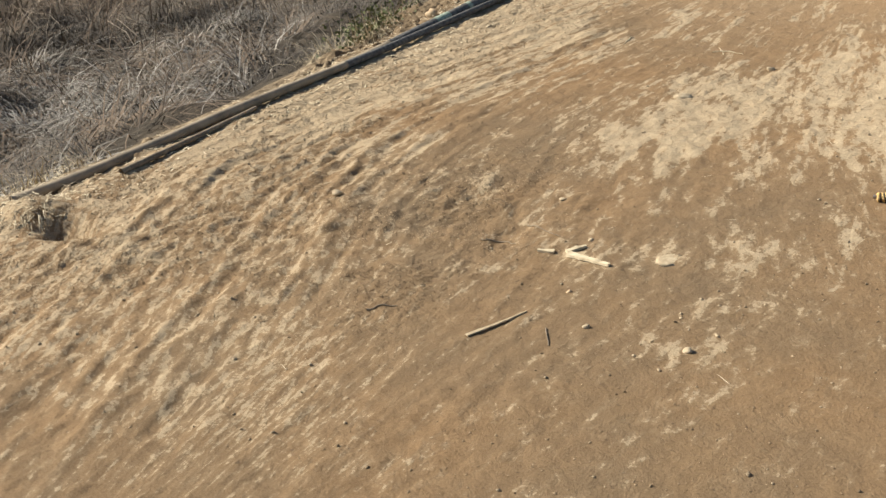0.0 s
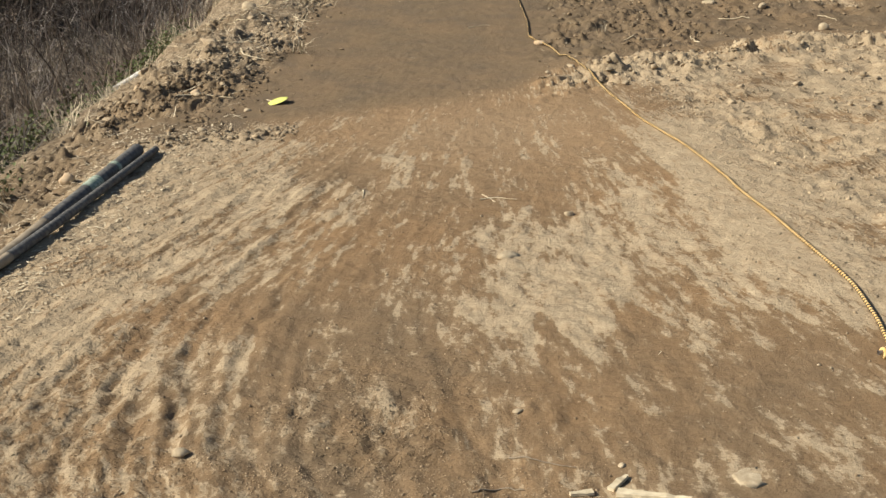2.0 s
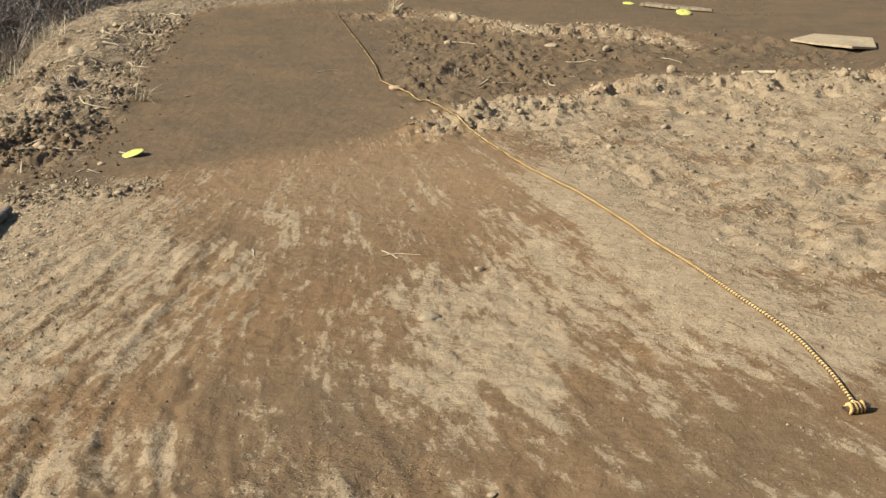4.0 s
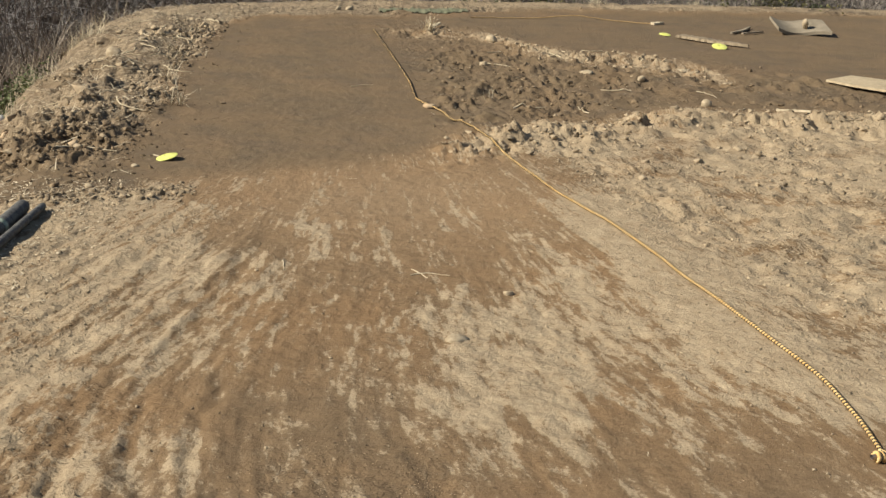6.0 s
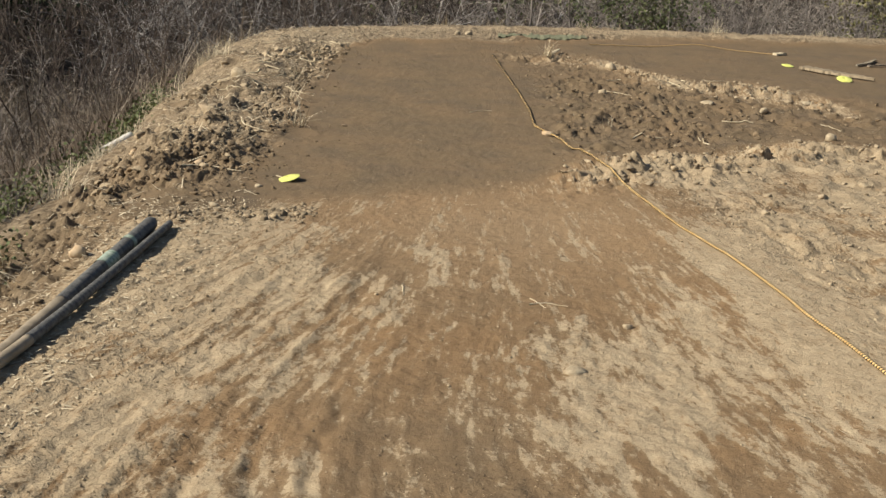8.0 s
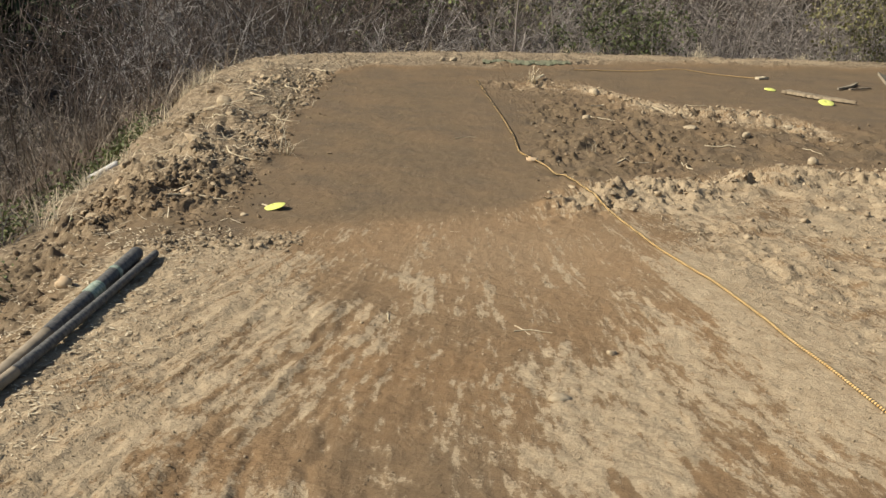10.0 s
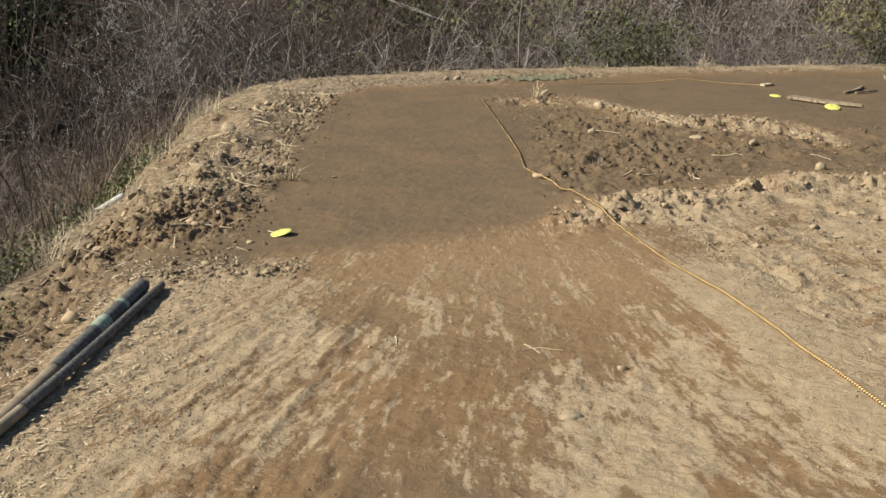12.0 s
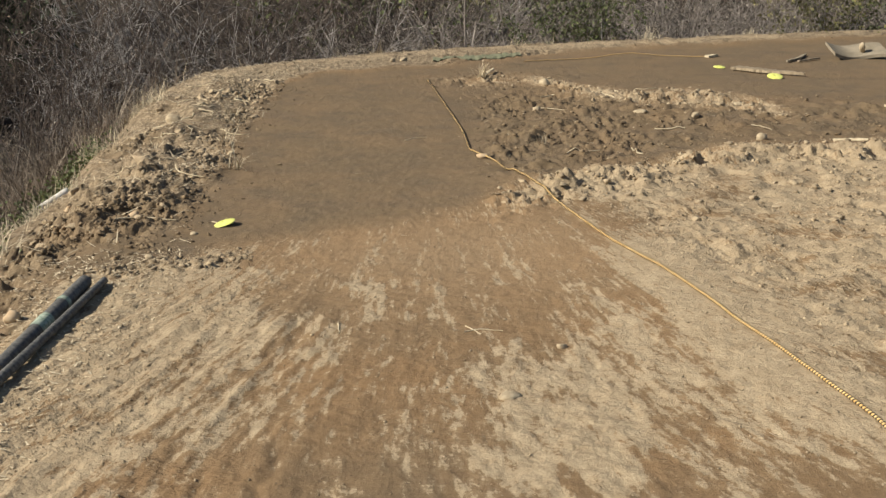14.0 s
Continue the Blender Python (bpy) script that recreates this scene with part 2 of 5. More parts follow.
def ditch(x, y):
    """Broken ground between the pipes and the rim."""
    return step(-1.47, -1.62, x) * step(3.9, 4.5, y) * step(6.4, 5.8, y) * step(0.2, -0.05, outside(x, y))


def height(x, y, fine=True):
    out = outside(x, y)
    damp_shade, dust, clod, rut, bank = masks(x, y)
    z = 0.02 * (fbm(x * 0.6, y * 0.6, 60, 3) - 0.5)
    z = z + 0.025 * np.exp(-((out + 0.3) / 0.3) ** 2) * step(11, 13.5, y)
    z = z - 0.12 * bank * step(-0.6, 0.1, out) * step(12, 10, y)
    berm = np.exp(-((x + 1.62 + 0.02 * (y - 8)) / 0.3) ** 2) * step(6.1, 6.8, y) * step(13.2, 12, y)
    z = z + berm * (0.05 + 0.16 * (fbm(x * 2.4, y * 1.8, 62, 3) - 0.5))
    off = x - rope_x(y)
    z = z + 0.04 * np.exp(-(off / np.where(off < 0, 0.42, 1.3)) ** 2) * step(3.0, 4.2, y) * step(8.4, 7.6, y)
    z = z + 0.03 * np.exp(-((y - damp_near(x) + 0.25) / 0.3) ** 2) * step(0.5, 0.75, x)
    z = z - 0.10 * blob(x, y, -1.30, 1.92, 0.15, 0.08) + 0.07 * blob(x, y, -1.52, 1.98, 0.16, 0.10)
    # the slope, the hollow and the rising ground beyond
    deep = 0.42 + 0.58 * step(6.0, 9.5, y - 0.3 * out)
    z = z - deep * (1.75 * step(-0.05, 2.4, out) + 0.25 * step(-0.05, 0.5, out))
    z = z + np.clip(out - 9.0, 0, 60) * 0.36 * step(9, 14, out)
    z = z + 0.5 * (fbm(x * 0.25, y * 0.25, 70, 3) - 0.5) * step(0.5, 4, out)
    z = z + 0.7 * (fbm(x * 1.1, y * 1.1, 72, 2) - 0.55) * step(0.3, 1.2, out) * step(9, 7, y)
    if fine:
        rough = fbm(x * 5, y * 5, 80, 3)
        z = z + clod * (1 - 0.35 * bank) * (0.15 * (rough - 0.5) + 0.13 * np.abs(fbm(x * 13, y * 11, 84, 3) - 0.5) + 0.075 * (fbm(x * 26, y * 20, 88, 2) - 0.5) - 0.012)
        heap = bank * step(0.15, -0.1, out) * step(5.7, 6.3, y) * step(-0.92, -1.5, x) * step(13.3, 12.3, y) * (0.25 + 0.75 * step(11.0, 8.5, y))
        heap = np.maximum(heap, 0.35 * ditch(x, y)) * (1 - 0.9 * hollow_strip(x, y, fbm(x * 2.2, y * 2.2, 3, 4) - 0.5))
        patchy = 1 - 0.82 * quiet(x, y)
        bx, by = x + 0.08 * (fbm(x * 9, y * 9, 82, 2) - 0.5), y + 0.08 * (fbm(x * 9, y * 9, 83, 2) - 0.5)
        h0 = fbm(bx * 2.8, by * 2.0, 102, 4, 0.62) * 10
        terrace = (np.floor(h0) + step(0.62, 0.95, h0 - np.floor(h0))) / 10 - 0.5
        h1 = fbm(bx * 8, by * 6, 104, 4, 0.6) * 7
        shards = (np.floor(h1) + step(0.7, 0.97, h1 - np.floor(h1))) / 7 - 0.5
        lip = np.exp(-((out + 0.06) / 0.13) ** 2) * step(2.0, 2.8, y) * step(6.6, 5.6, y)
        z = z + (heap + 0.7 * lip) * (0.22 * terrace + 0.095 * patchy * shards)
        broken = blob(x, y, 0.15, 2.6, 0.5, 0.42) * step(0.36, 0.58, fbm(x * 3, y * 3, 105, 3))
        z = z + shards * (0.17 * clod * step(0.3, 0.6, x) + 0.035 * step(0.05, 0.5, off) * step(3.3, 4.0, y) * step(0.4, -0.2, y - damp_near(x)) + 0.045 * broken)
        z = z + heap * patchy * (0.10 * (0.22 - np.abs(fbm(bx * 4.2, by * 3.4, 85, 4, 0.6) - 0.5)) + 0.05 * np.abs(fbm(bx * 15, by * 11, 86, 3, 0.6) - 0.5) + 0.035 * (fbm(bx * 34, by * 24, 87, 2, 0.6) - 0.5))
        f = fan(x, y) + 0.02 * np.sin(y * 2.1)
        lines = streak(f * 11, y * 0.9, 90, 3)
        ridged = 1 - np.abs(2 * streak(f * 6, y * 0.7, 92, 2) - 1)
        loose = crumbly(x, y)
        z = z + loose * step(7.5, 6.0, y) * (0.012 * (fbm(x * 17, y * 15, 97, 2) - 0.5) + 0.016 * (fbm(x * 33, y * 29, 98, 2, 0.7) - 0.5))
        z = z + rut * step(4.6, 3.0, y) * 0.022 * (0.2 - np.abs(streak(f * 24, y * 1.6, 89, 2) - 0.5))
        wx, wy = x + 0.09 * (fbm(x * 7, y * 7, 106, 3) - 0.5), y + 0.09 * (fbm(x * 7, y * 7, 107, 3) - 0.5)
        groove = marks(wx, wy, GROOVES)
        z = z + 0.006 * marks(wx + 0.04, wy, GROOVES) - 0.005 * groove * (0.5 + 0.5 * step(0.36, 0.62, fbm(x * 9, y * 5, 108, 3)))
        near_ruts = 0.58 + 0.27 * step(3.8, 2.6, y)
        ph = f * 10 + 2.2 * fbm(x * 1.6, y * 0.9, 101, 2)
        saw = ph - np.floor(ph)
        ledge = saw * step(1.0, 0.78, saw) * step(0.42, 0.66, streak(f * 4, y * 0.7, 103, 2))
        z = z + step(-0.1, -0.5, x) * step(4.4, 3.0, y) * step(-1.3, -0.9, x) * 0.015 * ledge
        z = z + rut * near_ruts * (0.030 * (lines - 0.5) + 0.012 * ridged ** 3 + 0.022 * (streak(f * 19, y * 3.0, 93, 3) - 0.5) + 0.013 * (fbm(x * 24, y * 15, 94, 3, 0.6) - 0.5))
        z = z + (0.012 + 0.014 * dust * (1 - damp_shade)) * (1 - 0.6 * np.exp(-(off / 0.28) ** 2)) * (fbm(x * 12, y * 9, 95, 4, 0.7) - 0.5) * step(0.2, -0.1, out)
        z = z + 0.05 * (fbm(x * 3, y * 3, 99, 4) - 0.5) * step(0, 0.5, out)
    return z


def ground_at(x, y):
    return float(height(np.array([float(x)]), np.array([float(y)]))[0])


# ---- materials ----
def material(name):
    m = bpy.data.materials.new(name)
    m.use_nodes = True
    return m, m.node_tree, m.node_tree.nodes["Principled BSDF"]


def add(tree, kind, **values):
    n = tree.nodes.new(kind)
    for key, value in values.items():
        n.inputs[key].default_value = value
    return n


def mix(tree, fac, a, b, mode="MIX"):
    n = tree.nodes.new("ShaderNodeMix")
    n.data_type, n.blend_type = "RGBA", mode
    for socket, value in ((0, fac), (6, a), (7, b)):
        if isinstance(value, (int, float)):
            n.inputs[socket].default_value = value
        elif isinstance(value, tuple):
            n.inputs[socket].default_value = (*value, 1)
        else:
            tree.links.new(value, n.inputs[socket])
    return n.outputs[2]


def span(tree, value, a, b, c=0.0, d=1.0):
    n = tree.nodes.new("ShaderNodeMapRange")
    for k, v in zip((1, 2, 3, 4), (a, b, c, d)):
        n.inputs[k].default_value = v
    tree.links.new(value, n.inputs[0])
    return n.outputs[0]


def speckle(tree, scale, detail=4.0, rough=0.6, coords="Object"):
    tc = tree.nodes.new("ShaderNodeTexCoord")
    n = add(tree, "ShaderNodeTexNoise", Scale=scale, Detail=detail, Roughness=rough)
    tree.links.new(tc.outputs[coords], n.inputs["Vector"])
    return n.outputs["Fac"]


def bump(tree, bsdf, value, strength, distance):
    n = add(tree, "ShaderNodeBump", Strength=strength, Distance=distance)
    tree.links.new(value, n.inputs["Height"])
    tree.links.new(n.outputs[0], bsdf.inputs["Normal"])
    return n


def varied(name, a, b, scale, rough=0.85, grain=0.002, island=0.0, metal=0.0, spread=(0.35, 0.65), c=None):
    """A surface of two colours in patches, with grain; island: how far single pieces differ."""
    m, t, p = material(name)
    f = speckle(t, scale)
    col = mix(t, span(t, f, *spread), a, b)
    if c:
        col = mix(t, span(t, speckle(t, scale * 6, 3), 0.5, 0.75), col, c)
    if island:
        g = t.nodes.new("ShaderNodeNewGeometry")
        k = span(t, g.outputs["Random Per Island"], 0, 1, 1 - island, 1 + island)
        o = t.nodes.new("ShaderNodeObjectInfo")
        k2 = span(t, o.outputs["Random"], 0, 1, 1 - island * 0.5, 1 + island * 0.5)
        h = t.nodes.new("ShaderNodeHueSaturation")
        mm = t.nodes.new("ShaderNodeMath")
        mm.operation = "MULTIPLY"
        t.links.new(k, mm.inputs[0])
        t.links.new(k2, mm.inputs[1])
        t.links.new(mm.outputs[0], h.inputs["Value"])
        t.links.new(col, h.inputs["Color"])
        col = h.outputs[0]
    t.links.new(col, p.inputs["Base Color"])
    p.inputs["Roughness"].default_value = rough
    p.inputs["Metallic"].default_value = metal
    p.inputs["Specular IOR Level"].default_value = 0.25
    if grain:
        bump(t, p, speckle(t, scale * 14, 5), 0.6, grain)
    return m


def soil_material():
    m, t, p = material("soil")

    def attr(name):
        n = t.nodes.new("ShaderNodeAttribute")
        n.attribute_name = name
        return n.outputs["Fac"]

    damp_shade, dust, litter, bank = attr("damp_shade"), attr("dust"), attr("litter"), attr("bank")
    broad, medium, fine, grit = speckle(t, 1.3), speckle(t, 9, 6), speckle(t, 60, 6, 0.7), speckle(t, 150, 5, 0.75)
    packed = mix(t, span(t, medium, 0.3, 0.7), (0.232, 0.143, 0.071), (0.308, 0.200, 0.106))
    packed = mix(t, span(t, broad, 0.35, 0.7), packed, (0.22, 0.152, 0.086))
    dusty = mix(t, span(t, medium, 0.3, 0.7), (0.40, 0.312, 0.20), (0.51, 0.408, 0.27))
    dusty = mix(t, span(t, speckle(t, 17, 5, 0.6), 0.48, 0.72, 0.0, 0.6), dusty, (0.34, 0.25, 0.15))
    dusty = mix(t, span(t, fine, 0.62, 0.78), dusty, (0.63, 0.525, 0.365))
    wet = mix(t, span(t, medium, 0.3, 0.7), (0.166, 0.122, 0.073), (0.197, 0.146, 0.089))
    wet = mix(t, span(t, broad, 0.4, 0.7), wet, (0.165, 0.124, 0.082))
    spots = speckle(t, 42, 3, 0.5)
    wet = mix(t, span(t, speckle(t, 3.5, 5, 0.6), 0.42, 0.68), wet, (0.205, 0.147, 0.085))
    wet = mix(t, span(t, speckle(t, 1.7, 5, 0.66), 0.42, 0.68, 0.0, 0.8), wet, (0.232, 0.159, 0.091))
    wet = mix(t, span(t, speckle(t, 2.6, 6, 0.7), 0.50, 0.68, 0.0, 0.5), wet, (0.125, 0.099, 0.067))
    wet = mix(t, span(t, spots, 0.62, 0.70, 0.0, 0.75), wet, (0.085, 0.062, 0.042))
    packed = mix(t, span(t, spots, 0.66, 0.73, 0.0, 0.6), packed, (0.13, 0.09, 0.055))
    packed = mix(t, span(t, speckle(t, 24, 5, 0.65), 0.60, 0.72, 0.0, 0.5), packed, (0.36, 0.275, 0.17))
    packed = mix(t, span(t, attr("film"), 0, 1, 0.0, 0.6), packed, (0.36, 0.252, 0.148))
    # dust takes hold unevenly, drawn out along the track
    tc = t.nodes.new("ShaderNodeTexCoord")
    apart = t.nodes.new("ShaderNodeSeparateXYZ")
    along = t.nodes.new("ShaderNodeCombineXYZ")
    t.links.new(tc.outputs["Object"], apart.inputs[0])
    t.links.new(attr("fan"), along.inputs[0])
    t.links.new(apart.outputs[1], along.inputs[1])
    mp = add(t, "ShaderNodeMapping", Scale=(36.0, 10.0, 1.0))
    drawn = add(t, "ShaderNodeTexNoise", Scale=1.0, Detail=5.0, Roughness=0.6, Distortion=0.35)
    t.links.new(along.outputs[0], mp.inputs[0])
    t.links.new(mp.outputs[0], drawn.inputs["Vector"])
    edge = t.nodes.new("ShaderNodeMath")
    edge.operation = "ADD"
    t.links.new(dust, edge.inputs[0])
    t.links.new(span(t, drawn.outputs["Fac"], 0.3, 0.7, -0.5, 0.5), edge.inputs[1])
    flake = t.nodes.new("ShaderNodeMath")
    flake.operation = "ADD"
    t.links.new(edge.outputs[0], flake.inputs[0])
    t.links.new(span(t, speckle(t, 52, 4, 0.65), 0.3, 0.7, -0.3, 0.3), flake.inputs[1])
    thin = span(t, edge.outputs[0], 0.15, 0.95, 0.0, 0.42)
    crust = span(t, flake.outputs[0], 0.47, 0.61, 0.0, 0.60)
    cover = t.nodes.new("ShaderNodeMath")
    cover.operation = "ADD"
    t.links.new(thin, cover.inputs[0])
    t.links.new(crust, cover.inputs[1])
    col = mix(t, bank, packed, mix(t, span(t, speckle(t, 17, 6, 0.7), 0.42, 0.58), (0.165, 0.122, 0.078), (0.37, 0.29, 0.19)))
    # damp earth, and the shade painted with the same colour
    col = mix(t, damp_shade, col, wet)
    col = mix(t, cover.outputs[0], col, dusty)
    # plant litter, its colour darkened for the shade between grass and brush
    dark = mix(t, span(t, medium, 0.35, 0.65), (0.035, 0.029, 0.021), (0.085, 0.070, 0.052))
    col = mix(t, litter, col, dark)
    col = mix(t, span(t, grit, 0.3, 0.75), col, mix(t, 1.0, col, (0.6, 0.57, 0.54), "MULTIPLY"))
    t.links.new(col, p.inputs["Base Color"])
    p.inputs["Roughness"].default_value = 0.93
    p.inputs["Specular IOR Level"].default_value = 0.2
    first = bump(t, p, mix(t, 0.12, speckle(t, 20, 7, 0.62), drawn.outputs["Fac"]), 1.0, 0.017)
    calm = t.nodes.new("ShaderNodeMath")
    calm.operation = "MULTIPLY"
    t.links.new(span(t, dust, 0, 1, 0.5, 0.8), calm.inputs[0])
    t.links.new(span(t, damp_shade, 0, 1, 1.0, 0.55), calm.inputs[1])
    t.links.new(calm.outputs[0], first.inputs["Strength"])
    t.links.new(span(t, bank, 0, 1, 0.019, 0.05), first.inputs["Distance"])
    second = add(t, "ShaderNodeBump", Strength=0.6, Distance=0.004)
    t.links.new(grit, second.inputs["Height"])
    third = add(t, "ShaderNodeBump", Strength=0.8, Distance=0.009)
    plates = span(t, speckle(t, 30, 5, 0.6), 0.47, 0.55)
    t.links.new(mix(t, 0.45, speckle(t, 48, 4, 0.6), plates), third.inputs["Height"])
    t.links.new(span(t, attr("crumb"), 0, 1, 0.16, 1.0), third.inputs["Strength"])
    t.links.new(second.outputs[0], third.inputs["Normal"])
    t.links.new(third.outputs[0], first.inputs["Normal"])
    return m


SOIL = soil_material()
CLOD_DRY = varied("dry_clod", (0.24, 0.183, 0.118), (0.40, 0.315, 0.205), 22, 0.95, 0.006, 0.35)
CLOD_PALE = varied("pale_clod", (0.28, 0.215, 0.138), (0.45, 0.36, 0.24), 22, 0.95, 0.006, 0.25)
CLOD_DARK = varied("damp_and_shaded_clod", (0.12, 0.087, 0.053), (0.225, 0.165, 0.10), 14, 0.95, 0.006, 0.28)
CLOD_SOIL = varied("crumbled_soil", (0.24, 0.17, 0.10), (0.38, 0.285, 0.18), 30, 0.95, 0.002, 0.25)
STONE = varied("pale_stone", (0.30, 0.235, 0.15), (0.44, 0.36, 0.245), 40, 0.8, 0.002, 0.15)
STONE_TAN = varied("tan_stone", (0.42, 0.29, 0.17), (0.52, 0.40, 0.26), 14, 0.85, 0.002, 0.1)
WOOD_PALE = varied("bleached_wood", (0.50, 0.41, 0.27), (0.66, 0.57, 0.40), 30, 0.8, 0.001)
WOOD_GREY = varied("weathered_wood", (0.17, 0.13, 0.09), (0.33, 0.27, 0.19), 18, 0.85, 0.003, c=(0.12, 0.09, 0.065))
PIPE_GREY = varied("dusty_black_plastic", (0.06, 0.06, 0.06), (0.17, 0.163, 0.148), 45, 0.6, 0.002)
PIPE_TAN = varied("dusty_hose", (0.20, 0.165, 0.12), (0.36, 0.295, 0.21), 9, 0.75, 0.002)
GREEN_TIE = varied("faded_green_tape", (0.17, 0.245, 0.185), (0.44, 0.48, 0.39), 60, 0.6, 0.001)
GREEN_NET = varied("faded_green_net", (0.13, 0.145, 0.085), (0.22, 0.21, 0.135), 25, 0.8, 0.002)
YELLOW = varied("yellow_plastic", (0.62, 0.64, 0.14), (0.72, 0.73, 0.22), 20, 0.45, 0.0005)
ROPE_YELLOW = varied("yellow_strand", (0.64, 0.40, 0.13), (0.82, 0.60, 0.29), 60, 0.55, 0.001)
ROPE_FADED = varied("faded_rope", (0.38, 0.24, 0.10), (0.52, 0.36, 0.18), 60, 0.7, 0.001)
ROPE_BLACK = varied("black_strand", (0.032, 0.024, 0.015), (0.075, 0.056, 0.034), 60, 0.6, 0.001)
STEEL = varied("rusty_steel", (0.25, 0.2, 0.16), (0.4, 0.36, 0.32), 60, 0.5, 0.0005, metal=0.7)
WHITE_PLASTIC = varied("dirty_white_plastic", (0.62, 0.58, 0.50), (0.75, 0.72, 0.65), 10, 0.6, 0.001)
PLANK_TAN = varied("tan_plank", (0.24, 0.19, 0.125), (0.34, 0.27, 0.18), 16, 0.85, 0.002)
PLANK_PALE = varied("pale_tan_wood", (0.38, 0.30, 0.19), (0.50, 0.41, 0.27), 30, 0.85, 0.002)
CONCRETE = varied("grey_concrete", (0.20, 0.168, 0.118), (0.29, 0.245, 0.178), 8, 0.9, 0.003)
STRAW = varied("dry_straw", (0.40, 0.33, 0.22), (0.56, 0.48, 0.34), 3, 0.8, 0, 0.35)
STRAW_GREY = varied("grey_dry_grass", (0.26, 0.23, 0.185), (0.52, 0.47, 0.39), 2, 0.8, 0, 0.4)
STRAW_PALE = varied("pale_dry_grass", (0.15, 0.138, 0.12), (0.48, 0.45, 0.395), 2, 0.75, 0, 0.5, spread=(0.42, 0.72))
STRAW_DARK = varied("dull_dry_grass", (0.05, 0.042, 0.034), (0.165, 0.143, 0.116), 2, 0.85, 0, 0.45)
STRAW_BROWN = varied("brown_dry_grass", (0.10, 0.074, 0.052), (0.215, 0.16, 0.113), 2, 0.85, 0, 0.4)
STRAW_DUN = varied("dun_dry_grass", (0.13, 0.105, 0.078), (0.34, 0.285, 0.22), 2, 0.85, 0, 0.45)
TWIG_BROWN = varied("brown_twig", (0.05, 0.039, 0.032), (0.118, 0.092, 0.076), 3, 0.85, 0, 0.3)
TWIG_PALE = varied("pale_twig", (0.24, 0.22, 0.205), (0.44, 0.41, 0.385), 3, 0.85, 0, 0.3)
TWIG_GREY = varied("grey_twig", (0.15, 0.13, 0.115), (0.31, 0.272, 0.24), 3, 0.85, 0, 0.3)
LEAF_GREEN = varied("green_leaf", (0.055, 0.072, 0.026), (0.12, 0.135, 0.05), 6, 0.6, 0, 0.4)
LEAF_DEEP = varied("deep_green_leaf", (0.022, 0.036, 0.016), (0.055, 0.075, 0.03), 6, 0.6, 0, 0.4)
LEAF_OLIVE = varied("olive_leaf", (0.10, 0.10, 0.04), (0.20, 0.18, 0.075), 4, 0.65, 0, 0.4)
SEED_GREY = varied("grey_seed_head", (0.17, 0.145, 0.12), (0.34, 0.30, 0.25), 4, 0.85, 0, 0.35)
LEAF_DRY = varied("dry_leaf", (0.09, 0.066, 0.047), (0.18, 0.135, 0.10), 4, 0.8, 0, 0.4)


# ---- mesh helpers ----
def mesh_from(name, verts, faces, mat, smooth=False):
    me = bpy.data.meshes.new(name)
    if isinstance(verts, np.ndarray):
        n = faces.shape[1]
        me.vertices.add(len(verts))
        me.vertices.foreach_set("co", np.ascontiguousarray(verts, dtype=np.float32).ravel())
        me.loops.add(faces.size)
        me.loops.foreach_set("vertex_index", np.ascontiguousarray(faces, dtype=np.int32).ravel())
        me.polygons.add(len(faces))
        me.polygons.foreach_set("loop_start", np.arange(0, faces.size, n, dtype=np.int32))
        me.update(calc_edges=True)
    else:
        me.from_pydata(verts, [], faces)
        me.update()
    me.materials.append(mat)
    if smooth:
        me.polygons.foreach_set("use_smooth", np.ones(len(me.polygons), dtype=bool))
    return me


def part(name, data, mat, parent=None, label=""):
    """Links a bmesh or a mesh as one object, under a thing or a part."""
    if isinstance(data, bmesh.types.BMesh):
        me = bpy.data.meshes.new(name)
        data.to_mesh(me)
        data.free()
        me.materials.append(mat)
        data = me
    ob = new(name, data)
    ob.parent = parent
    return tagged(ob, label)


def thing(name, x, y, z, label, category, group="", turn=0.0):
    ob = new(name)
    ob.empty_display_size = 0.05
    ob.matrix_basis = pose(x, y, z, 0, 0, turn)
    return tagged(ob, label, category, group)


ICO = bmesh.new()
bmesh.ops.create_icosphere(ICO, subdivisions=2, radius=1.0)
ICO_V = np.array([v.co[:] for v in ICO.verts])
ICO_F = np.array([[v.index for v in f.verts] for f in ICO.faces])
ICO.free()
ICO = bmesh.new()
bmesh.ops.create_icosphere(ICO, subdivisions=1, radius=1.0)
ICO1_V = np.array([v.co[:] for v in ICO.verts])
ICO1_F = np.array([[v.index for v in f.verts] for f in ICO.faces])
ICO.free()


